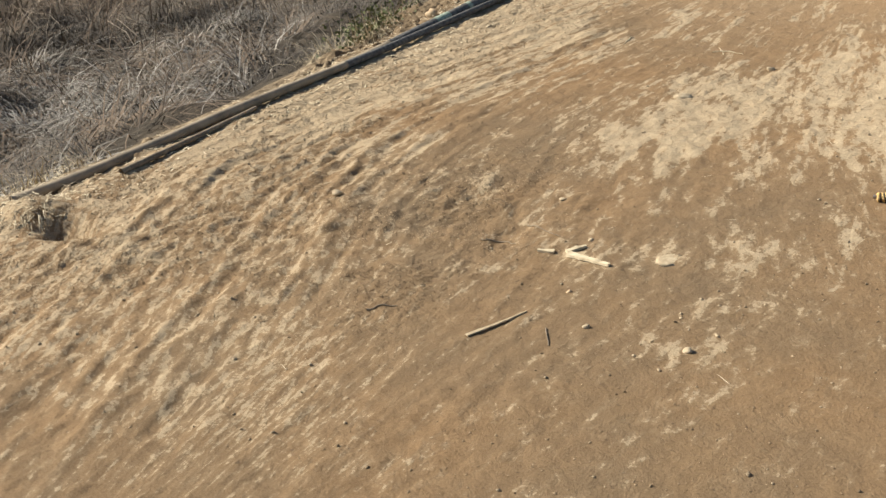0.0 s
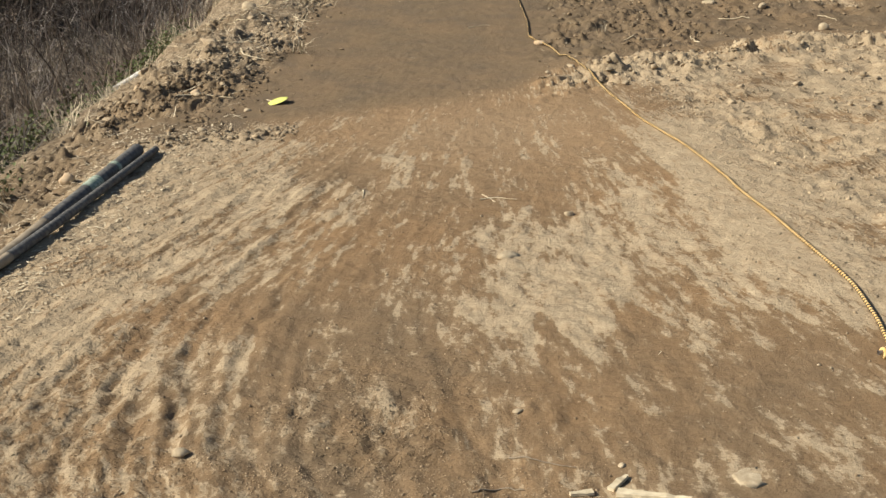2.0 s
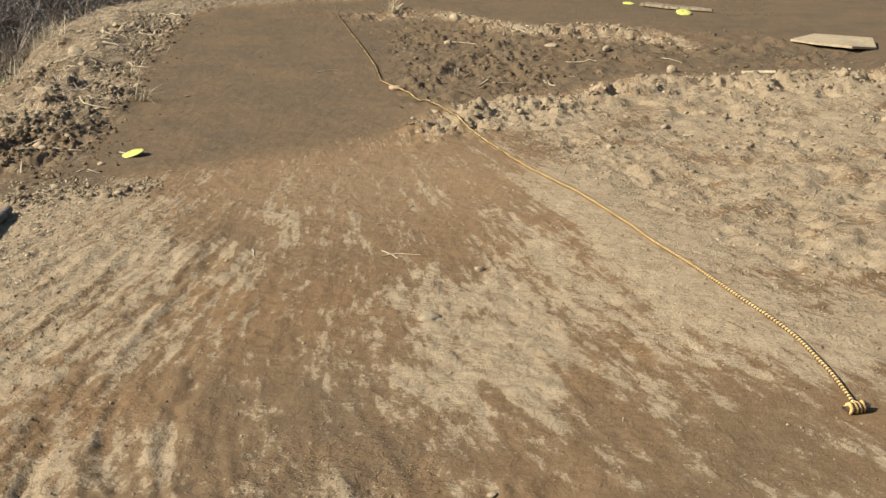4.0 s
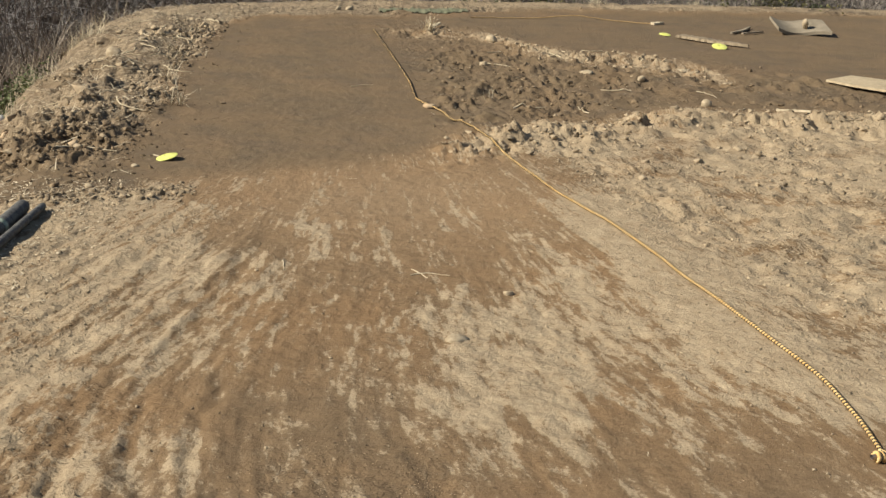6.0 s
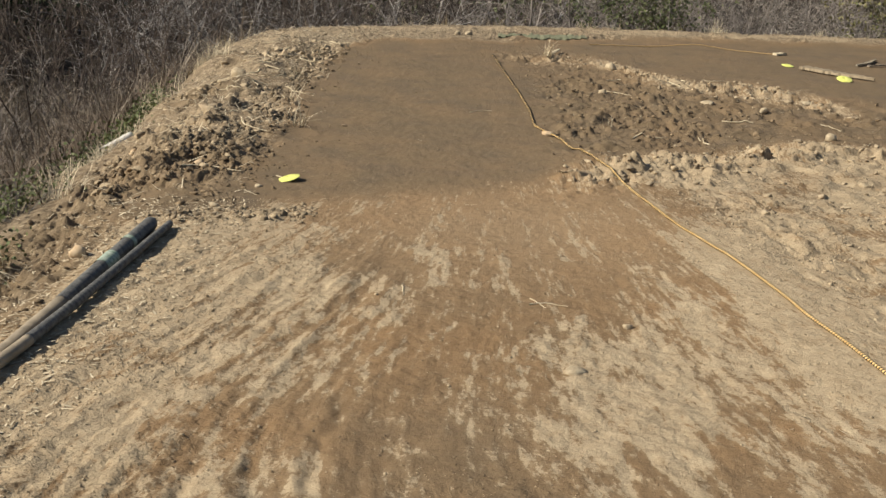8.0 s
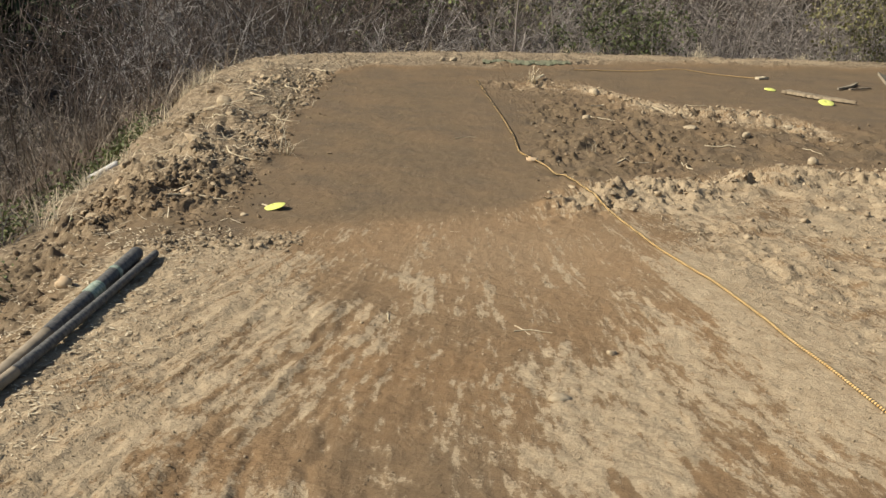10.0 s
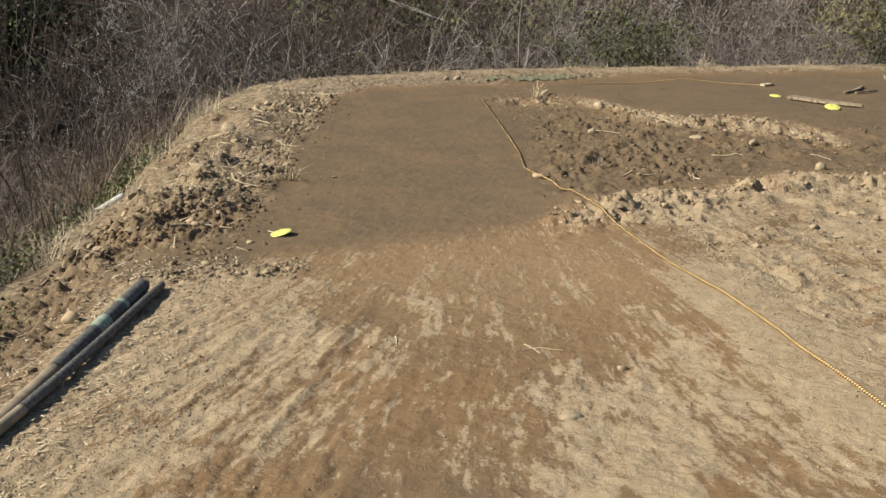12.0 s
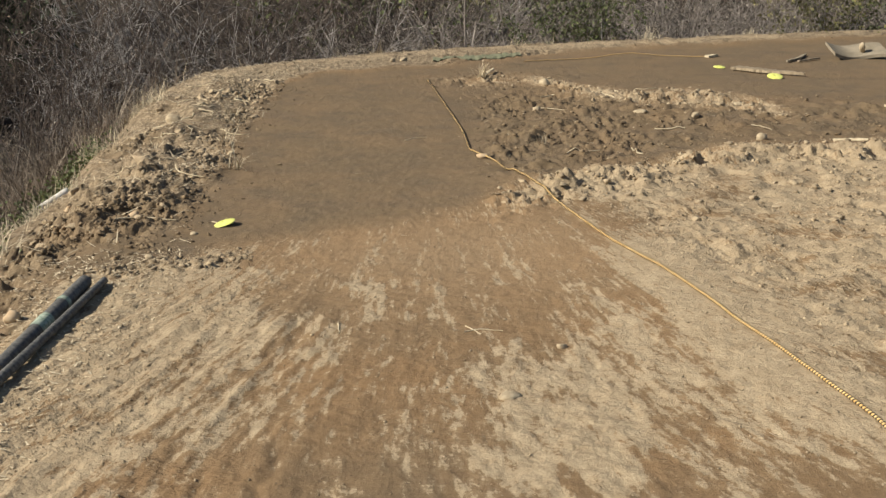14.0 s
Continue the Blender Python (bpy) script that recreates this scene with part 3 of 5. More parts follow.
def lump(rng, sx, sy, sz, jag=0.22, coarse=False, crumb=0.0, cuts=2):
    """Vertices and faces of one uneven stone or clod."""
    v, f = (ICO1_V, ICO1_F) if coarse else (ICO_V, ICO_F)
    a = rng.normal(size=(3 + cuts, 3))
    a /= np.linalg.norm(a, axis=1)[:, None]
    k = 1 + jag * np.sin(v @ a[:3].T * rng.uniform(1.5, 5, 3) + rng.uniform(0, 6, 3)).sum(1) / 2
    w = v * k[:, None] * rng.uniform(1 - jag * 0.8, 1 + jag * 0.6, len(v))[:, None]
    for n in a[3:]:
        d = w @ n - rng.uniform(0.35, 0.7)
        w = w - np.outer(np.clip(d, 0, None), n)
    if crumb:
        w = w * (1 + crumb * np.sin(w @ rng.normal(0, 5, (3, 4)) + rng.uniform(0, 6, 4)).sum(1) / 4)[:, None] * rng.uniform(1 - crumb * 0.6, 1 + crumb * 0.5, len(w))[:, None]
    c, s = math.cos(t := rng.uniform(0, 6.28)), math.sin(t)
    w = w * (sx, sy, sz)
    return w @ np.array([[c, s, 0], [-s, c, 0], [0, 0, 1]]), f


def joined(pieces):
    vs, fs, n = [], [], 0
    for v, f in pieces:
        vs.append(v)
        fs.append(f + n)
        n += len(v)
    return np.concatenate(vs), np.concatenate(fs)


def tube(points, radii, sides=8, closed=True):
    """A tube along points: vertices and quads."""
    pts = np.asarray(points, float)
    rad = np.broadcast_to(np.asarray(radii, float), (len(pts),))
    d = np.gradient(pts, axis=0)
    d /= np.linalg.norm(d, axis=1)[:, None] + 1e-12
    ref = np.where(np.abs(d[:, 2:3]) > 0.9, [[1.0, 0, 0]], [[0, 0, 1.0]])
    a = np.cross(d, ref)
    a /= np.linalg.norm(a, axis=1)[:, None]
    b = np.cross(d, a)
    ang = np.linspace(0, 2 * np.pi, sides, endpoint=False)
    ring = a[:, None] * np.cos(ang)[None, :, None] + b[:, None] * np.sin(ang)[None, :, None]
    v = (pts[:, None] + ring * rad[:, None, None]).reshape(-1, 3)
    i, j = np.meshgrid(np.arange(len(pts) - 1), np.arange(sides), indexing="ij")
    k = (j + 1) % sides
    f = np.stack([i * sides + j, i * sides + k, (i + 1) * sides + k, (i + 1) * sides + j], -1).reshape(-1, 4)
    return v, f


# ---- ground ----
def spread_axis(lo, hi, pitch, reach, start):
    core = [lo]
    while core[-1] < hi:
        core.append(core[-1] + pitch(core[-1]))
    out, step_m, p = [], start, hi
    while p < reach:
        step_m *= 1.13
        p += step_m
        out.append(core[-1] + p - hi)
    back, step_m, q = [], start, lo
    while q > -reach:
        step_m *= 1.13
        q -= step_m
        back.append(q)
    return np.array(back[::-1] + core + out)


def build_ground():
    xs = spread_axis(-3.2, 4.6, lambda x: 0.009 if -2.2 < x < -0.95 else 0.012 if -0.96 < x < 1.7 else 0.024, 900, 0.05)
    ys = spread_axis(0.3, 17.0, lambda y: 0.013 if y < 4.5 else 0.013 + (y - 4.5) * 0.0026, 900, 0.06)
    x, y = np.meshgrid(xs, ys, indexing="ij")
    fx, fy = x.ravel(), y.ravel()
    z = height(fx, fy)
    damp_shade, dust, clod, rut, bank = masks(fx, fy)
    # litter beyond the rim, where the shade under the plants is coloured in
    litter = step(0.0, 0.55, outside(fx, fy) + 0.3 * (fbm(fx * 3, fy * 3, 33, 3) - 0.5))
    a, b = len(xs), len(ys)
    i, j = np.meshgrid(np.arange(a - 1), np.arange(b - 1), indexing="ij")
    f = np.stack([i * b + j, (i + 1) * b + j, (i + 1) * b + j + 1, i * b + j + 1], -1).reshape(-1, 4)
    me = mesh_from("ground", np.stack([fx, fy, z], 1), f, SOIL, True)
    for name, values in (("damp_shade", damp_shade), ("dust", dust), ("litter", litter), ("bank", bank), ("fan", fan(fx, fy)), ("crumb", crumbly(fx, fy)), ("film", np.clip(blob(fx, fy, 0.25, 6.1, 0.9, 0.8), 0, 1))):
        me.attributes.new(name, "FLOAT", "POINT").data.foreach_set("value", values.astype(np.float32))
    return tagged(new("ground", me), "bare tan and damp brown earth with dust, ruts and clods", "ground", kind="structure")


build_ground()


# ---- scattered soil ----
def scatter(name, count, density, mat, size, label, category, region, coarse=False, flat=0.7, seed=1, sink=0.25):
    rng = np.random.default_rng(seed)
    x0, x1, y0, y1 = region
    tries = count * 9
    px = rng.uniform(x0, x1, tries)
    py = rng.uniform(y0, y1, tries)
    keep = rng.uniform(0, 1, tries) < density(px, py)
    px, py = px[keep][:count], py[keep][:count]
    pz = height(px, py)
    pieces = []
    for x, y, z in zip(px, py, pz):
        s = size[0] * (size[1] / size[0]) ** (rng.uniform() ** 2.0)
        v, f = lump(rng, s * rng.uniform(0.8, 1.3), s * rng.uniform(0.7, 1.1), s * flat * rng.uniform(0.6, 1.2), 0.3, coarse or s < 0.011, 0.3, 7)
        pieces.append((v + (x, y, z + s * flat * (0.5 - sink)), f))
    v, f = joined(pieces)
    return tagged(new(name, mesh_from(name, v, f, mat)), label, category, kind="stuff")


scatter("bank_clods", 7200, lambda x, y: (0.35 + 0.65 * step(7.0, 7.8, y)) * masks(x, y)[4] * masks(x, y)[2] * step(0.1, -0.1, outside(x, y)) * step(-0.9, -1.2, x) * (0.12 + step(0.48, 0.62, fbm(x * 3, y * 3, 5, 2))), CLOD_DRY, (0.003, 0.026),
        "dry tan earth clods heaped along the bank", "clods", (-2.4, -0.9, 5.5, 14), seed=2, sink=0.6)
scatter("damp_bank_clods", 1300, lambda x, y: masks(x, y)[2] * masks(x, y)[0] * step(7.9, 7.2, y), CLOD_DARK, (0.004, 0.028),
        "damp dark clods at the near end of the bank", "clods", (-2.1, -1.0, 6.0, 7.9), seed=31)
scatter("ridge_clods", 2600, lambda x, y: masks(x, y)[2] * step(0.3, 0.6, x) * masks(x, y)[1], CLOD_PALE, (0.006, 0.034),
        "pale crumbled clods along the low ridges", "clods", (0.4, 4.5, 6.3, 13), seed=3, sink=0.4)
scatter("damp_clods", 1700, lambda x, y: masks(x, y)[2] * step(0.35, 0.8, x) * masks(x, y)[0] * (0.25 + step(0.42, 0.6, fbm(x * 2.5, y * 2.5, 6, 2))), CLOD_DARK, (0.005, 0.026),
        "damp brown earth clods on the rough ground", "clods", (0.4, 4.5, 7.2, 13), seed=4, sink=0.4)
scatter("strewn_clods", 1100, lambda x, y: np.exp(-np.clip(x + 1.22, 0, 2) / 0.10) * step(-1.45, -1.25, x) * (0.3 + step(0.42, 0.6, fbm(x * 3, y * 2, 28, 3))), CLOD_DARK, (0.004, 0.024),
        "damp clods strewn along the foot of the bank", "clods", (-1.45, -0.75, 6.1, 12.4), seed=15, sink=0.35)
scatter("foot_clods", 420, lambda x, y: np.exp(-((y - 5.92 - 0.35 * (x + 1.2)) / 0.12) ** 2), CLOD_DRY, (0.006, 0.024),
        "crumbled clods in a low line before the bank", "clods", (-1.5, -0.7, 5.6, 6.4), seed=16, sink=0.35)
scatter("track_specks", 900, lambda x, y: (0.15 + step(0.5, 0.62, fbm(x * 1.6, y * 1.2, 29, 3))) * (0.3 + 0.7 * step(0.2, -0.8, x)), CLOD_DARK, (0.003, 0.010),
        "dark crumbs on the damp track", "gravel", (-1.1, 0.6, 6.6, 12.5), True, seed=17)
scatter("far_clods", 300, lambda x, y: step(0.1, 0.5, y - damp_far(x)) * step(0.1, -0.1, outside(x, y)), CLOD_DRY, (0.006, 0.026),
        "dry clods strewn along the far rim", "clods", (-2, 6, 12, 17), seed=8, sink=0.4)
scatter("gravel", 9500, lambda x, y: masks(x, y)[1] * step(0.1, -0.1, outside(x, y)) * (0.3 + 0.7 * step(0.8, 1.6, x) + 0.7 * step(-0.4, -1.0, x)), CLOD_PALE, (0.0025, 0.010),
        "fine pale gravel and crumbs of dry earth", "gravel", (-1.9, 4.2, 1.0, 9.5), True, seed=5)
scatter("side_gravel", 7500, lambda x, y: step(0.02, 0.3 + 0.4 * step(5.6, 5.0, y), x - rope_x(y)) * step(0.3, -0.1, y - damp_near(x)) * (0.25 + step(0.42, 0.6, fbm(x * 2.5, y * 2.5, 19, 3))), CLOD_PALE, (0.003, 0.012),
        "loose tan gravel beside the rope", "gravel", (0.9, 4.2, 3.6, 9.4), True, seed=7)
scatter("pipe_gravel", 8000, lambda x, y: step(0.75, 0.05, x - np.interp(y, [2.1, 3.4, 5.0, 6.2], [-1.7, -1.45, -1.3, -1.25])) * step(-0.02, 0.08, x - np.interp(y, [2.1, 3.4, 5.0, 6.2], [-1.7, -1.45, -1.3, -1.25])) * (0.3 + step(0.42, 0.58, fbm(x * 4, y * 3, 24, 3))), CLOD_PALE, (0.002, 0.0065),
        "chips and pale gravel strewn beside the pipes", "gravel", (-1.8, -0.6, 1.8, 6.3), True, seed=12)
# dry clods in the dark colour, for the shade in the ditch
scatter("ditch_clods", 420, lambda x, y: ditch(x, y), CLOD_DARK, (0.004, 0.02),
        "dry earth clods between the pipes and the rim, coloured dark for shade", "clods", (-2.0, -1.45, 3.9, 6.4), seed=13, sink=0.45)
scatter("loose_crumbs", 5500, lambda x, y: np.clip(blob(x, y, 0.12, 2.78, 0.26, 0.3) + 0.8 * blob(x, y, -0.15, 2.45, 0.4, 0.22) + 0.8 * blob(x, y, 0.5, 2.42, 0.3, 0.05), 0, 1) * step(0.42, 0.56, fbm(x * 9, y * 9, 20, 3)), CLOD_SOIL, (0.0015, 0.0042),
        "loose pale crumbs of broken earth", "gravel", (-0.9, 1.0, 1.9, 3.5), True, seed=9)
scatter("near_crumbs", 1500, lambda x, y: 0.25 + step(0.45, 0.6, fbm(x * 3, y * 3, 23, 3)), CLOD_SOIL, (0.0014, 0.006),
        "tiny shards of dry earth on the packed track", "gravel", (-0.6, 1.9, 0.9, 3.5), True, flat=0.5, seed=14)
scatter("crumbs", 3000, lambda x, y: (1 - masks(x, y)[1]) * step(0.1, -0.1, outside(x, y)), CLOD_DARK, (0.0025, 0.0075),
        "small dark crumbs of earth on the packed track", "gravel", (-1.3, 3.5, 1.0, 12.5), True, seed=6)


# ---- vegetation ----
def blades(rng, bx, by, bz, length, width, lean, droop, heading):
    """Bent tapering blades of three quads each."""
    n = len(bx)
    side = np.stack([-np.sin(heading), np.cos(heading), np.zeros(n)], 1)
    fwd = np.stack([np.cos(heading), np.sin(heading), np.zeros(n)], 1)
    base = np.stack([bx, by, bz], 1)
    rows = []
    for k, t in enumerate((0.0, 0.4, 0.75, 1.0)):
        a = lean + droop * t
        c = base + fwd * (length * t * np.sin(a))[:, None] + np.array([0, 0, 1.0]) * (length * t * np.cos(a))[:, None]
        w = width * (1.0, 0.85, 0.6, 0.08)[k]
        rows += [c - side * w[:, None] / 2, c + side * w[:, None] / 2]
    v = np.stack(rows, 1).reshape(-1, 3)
    o = np.arange(n)[:, None] * 8
    f = np.concatenate([o + np.array(q) for q in ([0, 1, 3, 2], [2, 3, 5, 4], [4, 5, 7, 6])], 0)
    return v, f


def grass(name, count, density, region, mat, length, width, lean, label, seed, clump=0.13, flow=0.9):
    rng = np.random.default_rng(seed)
    x0, x1, y0, y1 = region
    k = max(1, count // 40)
    cx, cy = rng.uniform(x0, x1, k * 8), rng.uniform(y0, y1, k * 8)
    keep = rng.uniform(0, 1, k * 8) < density(cx, cy)
    cx, cy = cx[keep][:k], cy[keep][:k]
    head = rng.uniform(0, 6.28, len(cx))
    tall = rng.uniform(0.65, 1.25, len(cx))
    which = rng.integers(0, len(cx), count)
    x = cx[which] + rng.normal(0, clump, count)
    y = cy[which] + rng.normal(0, clump, count)
    z = height(x, y, False) - 0.03
    L = rng.uniform(*length, count) * tall[which]
    v, f = blades(rng, x, y, z, L, rng.uniform(*width, count), np.abs(rng.normal(0, lean, count)), rng.uniform(0.1, 1.6, count), head[which] + rng.normal(0, flow, count))
    return tagged(new(name, mesh_from(name, v, f, mat)), label, "grass", kind="stuff")


LEFT = (-9, -1.5, 0.5, 16)
slope = lambda x, y: step(0.25, 0.6, outside(x, y))
def tussocks(name, mounds, per, density, region, mat, radius, length, width, label, seed):
    """Drooping clumps: blades that spread from a crown and fall over to the outside."""
    rng = np.random.default_rng(seed)
    x0, x1, y0, y1 = region
    cx, cy = rng.uniform(x0, x1, mounds * 14), rng.uniform(y0, y1, mounds * 14)
    keep = rng.uniform(0, 1, len(cx)) < density(cx, cy)
    cx, cy = cx[keep][:mounds], cy[keep][:mounds]
    m = len(cx)
    R, tall, sweep = rng.uniform(*radius, m), rng.uniform(0.7, 1.3, m), rng.uniform(0, 6.28, m)
    w = np.repeat(np.arange(m), per)
    u, ang = np.sqrt(rng.uniform(0, 1, m * per)), rng.uniform(0, 6.28, m * per)
    x, y = cx[w] + R[w] * u * np.cos(ang), cy[w] + R[w] * u * np.sin(ang)
    z = height(x, y, False) - 0.03
    gx, gy = np.cos(ang) * u + 0.7 * np.cos(sweep[w]) + rng.normal(0, 0.35, m * per), np.sin(ang) * u + 0.7 * np.sin(sweep[w]) + rng.normal(0, 0.35, m * per)
    v, f = blades(rng, x, y, z, rng.uniform(*length, m * per) * tall[w] * (1.15 - 0.4 * u), rng.uniform(*width, m * per), 0.2 + 0.8 * u * rng.uniform(0.5, 1.2, m * per), rng.uniform(0.7, 2.0, m * per), np.arctan2(gy, gx))
    return tagged(new(name, mesh_from(name, v, f, mat)), label, "grass", kind="stuff")


verge = lambda x, y: step(0.2, 0.5, outside(x, y))
tussocks("pale_grass", 260, 85, lambda x, y: step(0.3, 0.7, outside(x, y)) * step(8.5, 6.5, y) * step(0.47, 0.6, fbm(x * 1.1, y * 1.1, 51, 2)), (-6.5, -1.7, 1.5, 8.5), STRAW_PALE, (0.10, 0.30), (0.30, 0.65), (0.005, 0.011),
         "pale grey dry grass fallen over in mats on the slope", 11)
tussocks("dun_grass", 620, 75, lambda x, y: verge(x, y) * (0.1 + step(0.44, 0.58, fbm(x * 1.1, y * 1.1, 58, 2))), (-8, -1.7, 1.2, 10), STRAW_DARK, (0.10, 0.32), (0.30, 0.65), (0.005, 0.010),
         "dun dry grass in thick drooping clumps on the slope", 16)
tussocks("deep_grass", 700, 75, lambda x, y: step(0.4, 1.0, outside(x, y)) * step(0.35, 0.6, fbm(x * 0.7, y * 0.7, 57, 2)), (-9, -1.7, 3, 17), STRAW_BROWN, (0.1, 0.3), (0.35, 0.8), (0.005, 0.011),
         "brown dead grass drooping in dense clumps on the slope", 18)
tussocks("burrow_straw", 5, 90, lambda x, y: np.clip(blob(x, y, -1.6, 2.02, 0.14, 0.10), 0, 1), (-1.85, -1.4, 1.85, 2.2), STRAW, (0.04, 0.1), (0.06, 0.16), (0.003, 0.006),
         "straw-coloured dry grass over a hole in the bank", 19)
grass("brown_grass", 24000, lambda x, y: slope(x, y) * step(6.0, 8.5, y) * step(0.3, 0.6, fbm(x * 0.7, y * 0.7, 52, 2)), LEFT, STRAW_BROWN, (0.25, 0.7), (0.004, 0.009), 0.35,
      "brown dead grass on the slope", 12)
grass("slope_grass", 27000, lambda x, y: step(0.45, 0.8, outside(x, y)) * step(5.5, 8.5, y) * step(0.36, 0.58, fbm(x * 1.1, y * 1.1, 54, 3)), (-9, -1.5, 3.5, 19), STRAW_DUN, (0.35, 0.85), (0.005, 0.011), 0.5,
      "dun dry grass drooping in clumps on the slope", 15, 0.09)
grass("rim_grass", 5000, lambda x, y: step(-0.1, 0.05, outside(x, y)) * step(0.5, 0.2, outside(x, y)), (-2.8, 7, 1.5, 17.5), STRAW, (0.06, 0.25), (0.003, 0.006), 0.5,
      "short straw-coloured tufts along the rim", 13, 0.06)
grass("far_grass", 12000, lambda x, y: step(0.1, 0.6, outside(x, y)) * step(0.35, 0.6, fbm(x * 0.5, y * 0.5, 53, 2)), (-1, 12, 14, 29), STRAW_GREY, (0.3, 0.8), (0.005, 0.010), 0.45,
      "pale dry grass standing among the far brush", 14)


grass("hill_grass", 21000, lambda x, y: step(0.32, 0.5, fbm(x * 0.6, y * 0.6, 56, 3)) * (0.4 + 0.6 * step(-3, 1, x)), (-12, 15, 18.5, 36), STRAW_DUN, (0.5, 1.3), (0.010, 0.022), 0.6,
      "dun dry grass and brush on the rising ground", 17, 0.16)
grass("hill_grass", 17000, lambda x, y: step(0.32, 0.5, fbm(x * 0.6, y * 0.6, 56, 3)), (-14, 1.5, 18.5, 36), STRAW_BROWN, (0.5, 1.3), (0.010, 0.022), 0.6,
      "brown dead grass and brush on the rising ground", 20, 0.16)


def shoots(rng, tall, spread, stems, forks, thick):
    """Segments of a leafless shrub: start, end, radius, radius."""
    segs = []

    def grow(p, d, length, r, depth):
        steps = 3
        for _ in range(steps):
            d = d + rng.normal(0, 0.16, 3) + np.array([0, 0, 0.05])
            d = d / np.linalg.norm(d)
            q = p + d * length / steps
            segs.append((p, q, max(r, 0.0032), max(r * 0.8, 0.0027)))
            if depth < forks and rng.uniform() < 0.85:
                e = d + rng.normal(0, 0.5, 3)
                grow(q, e / np.linalg.norm(e), length * rng.uniform(0.45, 0.7), r * 0.62, depth + 1)
            p, r = q, r * 0.8

    for _ in range(stems):
        a = rng.uniform(0, 6.28)
        out = rng.uniform(0.05, spread)
        d = np.array([math.cos(a) * out, math.sin(a) * out, 1.0])
        b = np.array([math.cos(a), math.sin(a), 0]) * rng.uniform(0, 0.22)
        grow(b, d / np.linalg.norm(d), tall * rng.uniform(0.6, 1.0), thick, 0)
    return segs


def seg_mesh(segs):
    a = np.array([s[0] for s in segs])
    b = np.array([s[1] for s in segs])
    ra = np.array([s[2] for s in segs])
    rb = np.array([s[3] for s in segs])
    d = b - a
    d /= np.linalg.norm(d, axis=1)[:, None] + 1e-9
    ref = np.where(np.abs(d[:, 2:3]) > 0.9, [[1.0, 0, 0]], [[0, 0, 1.0]])
    u = np.cross(d, ref)
    u /= np.linalg.norm(u, axis=1)[:, None]
    w = np.cross(d, u)
    rows = []
    for p, r in ((a, ra), (b, rb)):
        for t in (0, 2.094, 4.189):
            rows.append(p + (u * math.cos(t) + w * math.sin(t)) * r[:, None])
    v = np.stack(rows, 1).reshape(-1, 3)
    o = np.arange(len(segs))[:, None] * 6
    f = np.concatenate([o + np.array(q) for q in ([0, 1, 4, 3], [1, 2, 5, 4], [2, 0, 3, 5])], 0)
    return v, f


def leaf_mesh(rng, points, size):
    n = len(points)
    d = rng.normal(size=(n, 3))
    d /= np.linalg.norm(d, axis=1)[:, None]
    e = np.cross(d, rng.normal(size=(n, 3)))
    e /= np.linalg.norm(e, axis=1)[:, None]
    up = np.cross(d, e)
    L = rng.uniform(0.6, 1.3, n)[:, None] * size
    mid = points + d * L * 0.5
    v = np.stack([points, mid + e * L * 0.3 + up * L * 0.1, points + d * L, mid - e * L * 0.3 + up * L * 0.1], 1).reshape(-1, 3)
    return v, np.arange(n)[:, None] * 4 + np.array([0, 1, 2, 3])


def shrub(seed, tall, spread, stems, forks, thick, bark, label, leaves=None, leaf_size=0.03, leaf_share=0.6):
    rng = np.random.default_rng(seed)
    segs = shoots(rng, tall, spread, stems, forks, thick)
    bush = thing("shrub", 0, 0, 0, label, "shrub", "brush round the plateau")
    big = [s for s in segs if s[2] > thick * 0.62]
    small = [s for s in segs if s[2] <= thick * 0.62]
    runs = [[]]
    for s in big:
        if runs[-1] and np.linalg.norm(runs[-1][-1][1] - s[0]) > 1e-6:
            runs.append([])
        runs[-1].append(s)
    for run in runs:
        pts = [run[0][0]] + [s[1] for s in run]
        part("stem", mesh_from("stem", *tube(pts, [run[0][2]] + [s[3] for s in run], 5), bark, True), bark, bush)
    tagged(part("crown", mesh_from("crown", *seg_mesh(small), bark), bark, bush), kind="stuff")
    if leaves:
        ends = np.array([s[1] for s in small if rng.uniform() < leaf_share])
        ends = np.repeat(ends, 3, 0) + rng.normal(0, leaf_size, (len(ends) * 3, 3))
        tagged(part("foliage", mesh_from("foliage", *leaf_mesh(rng, ends, leaf_size), leaves), leaves, bush), kind="stuff")
    return bush


KINDS = [
    shrub(101, 1.5, 0.55, 6, 3, 0.011, TWIG_BROWN, "leafless brown twiggy shrub on the slope"),
    shrub(102, 1.3, 0.8, 6, 3, 0.010, TWIG_GREY, "grey twiggy shrub with dry seed heads", SEED_GREY, 0.02, 0.3),
    shrub(103, 1.7, 0.5, 5, 3, 0.012, TWIG_BROWN, "brown shrub with a few withered leaves", LEAF_DRY, 0.03, 0.12),
    shrub(104, 1.2, 0.9, 6, 3, 0.010, TWIG_GREY, "low grey shrub with withered leaves", SEED_GREY, 0.024, 0.4),
    shrub(105, 1.3, 0.7, 6, 3, 0.010, TWIG_BROWN, "leafy green shrub among dry brush", LEAF_GREEN, 0.06, 0.6),
    shrub(106, 1.4, 0.7, 6, 3, 0.010, TWIG_GREY, "olive green shrub among dry brush", LEAF_OLIVE, 0.055, 0.6),
    shrub(107, 1.5, 0.6, 9, 3, 0.012, TWIG_BROWN, "dense deep green bush beyond the brush", LEAF_DEEP, 0.085, 1.0),
    shrub(108, 1.4, 0.9, 9, 3, 0.006, TWIG_PALE, "bleached bare shrub standing out from the brush", SEED_GREY, 0.02, 0.1),
]


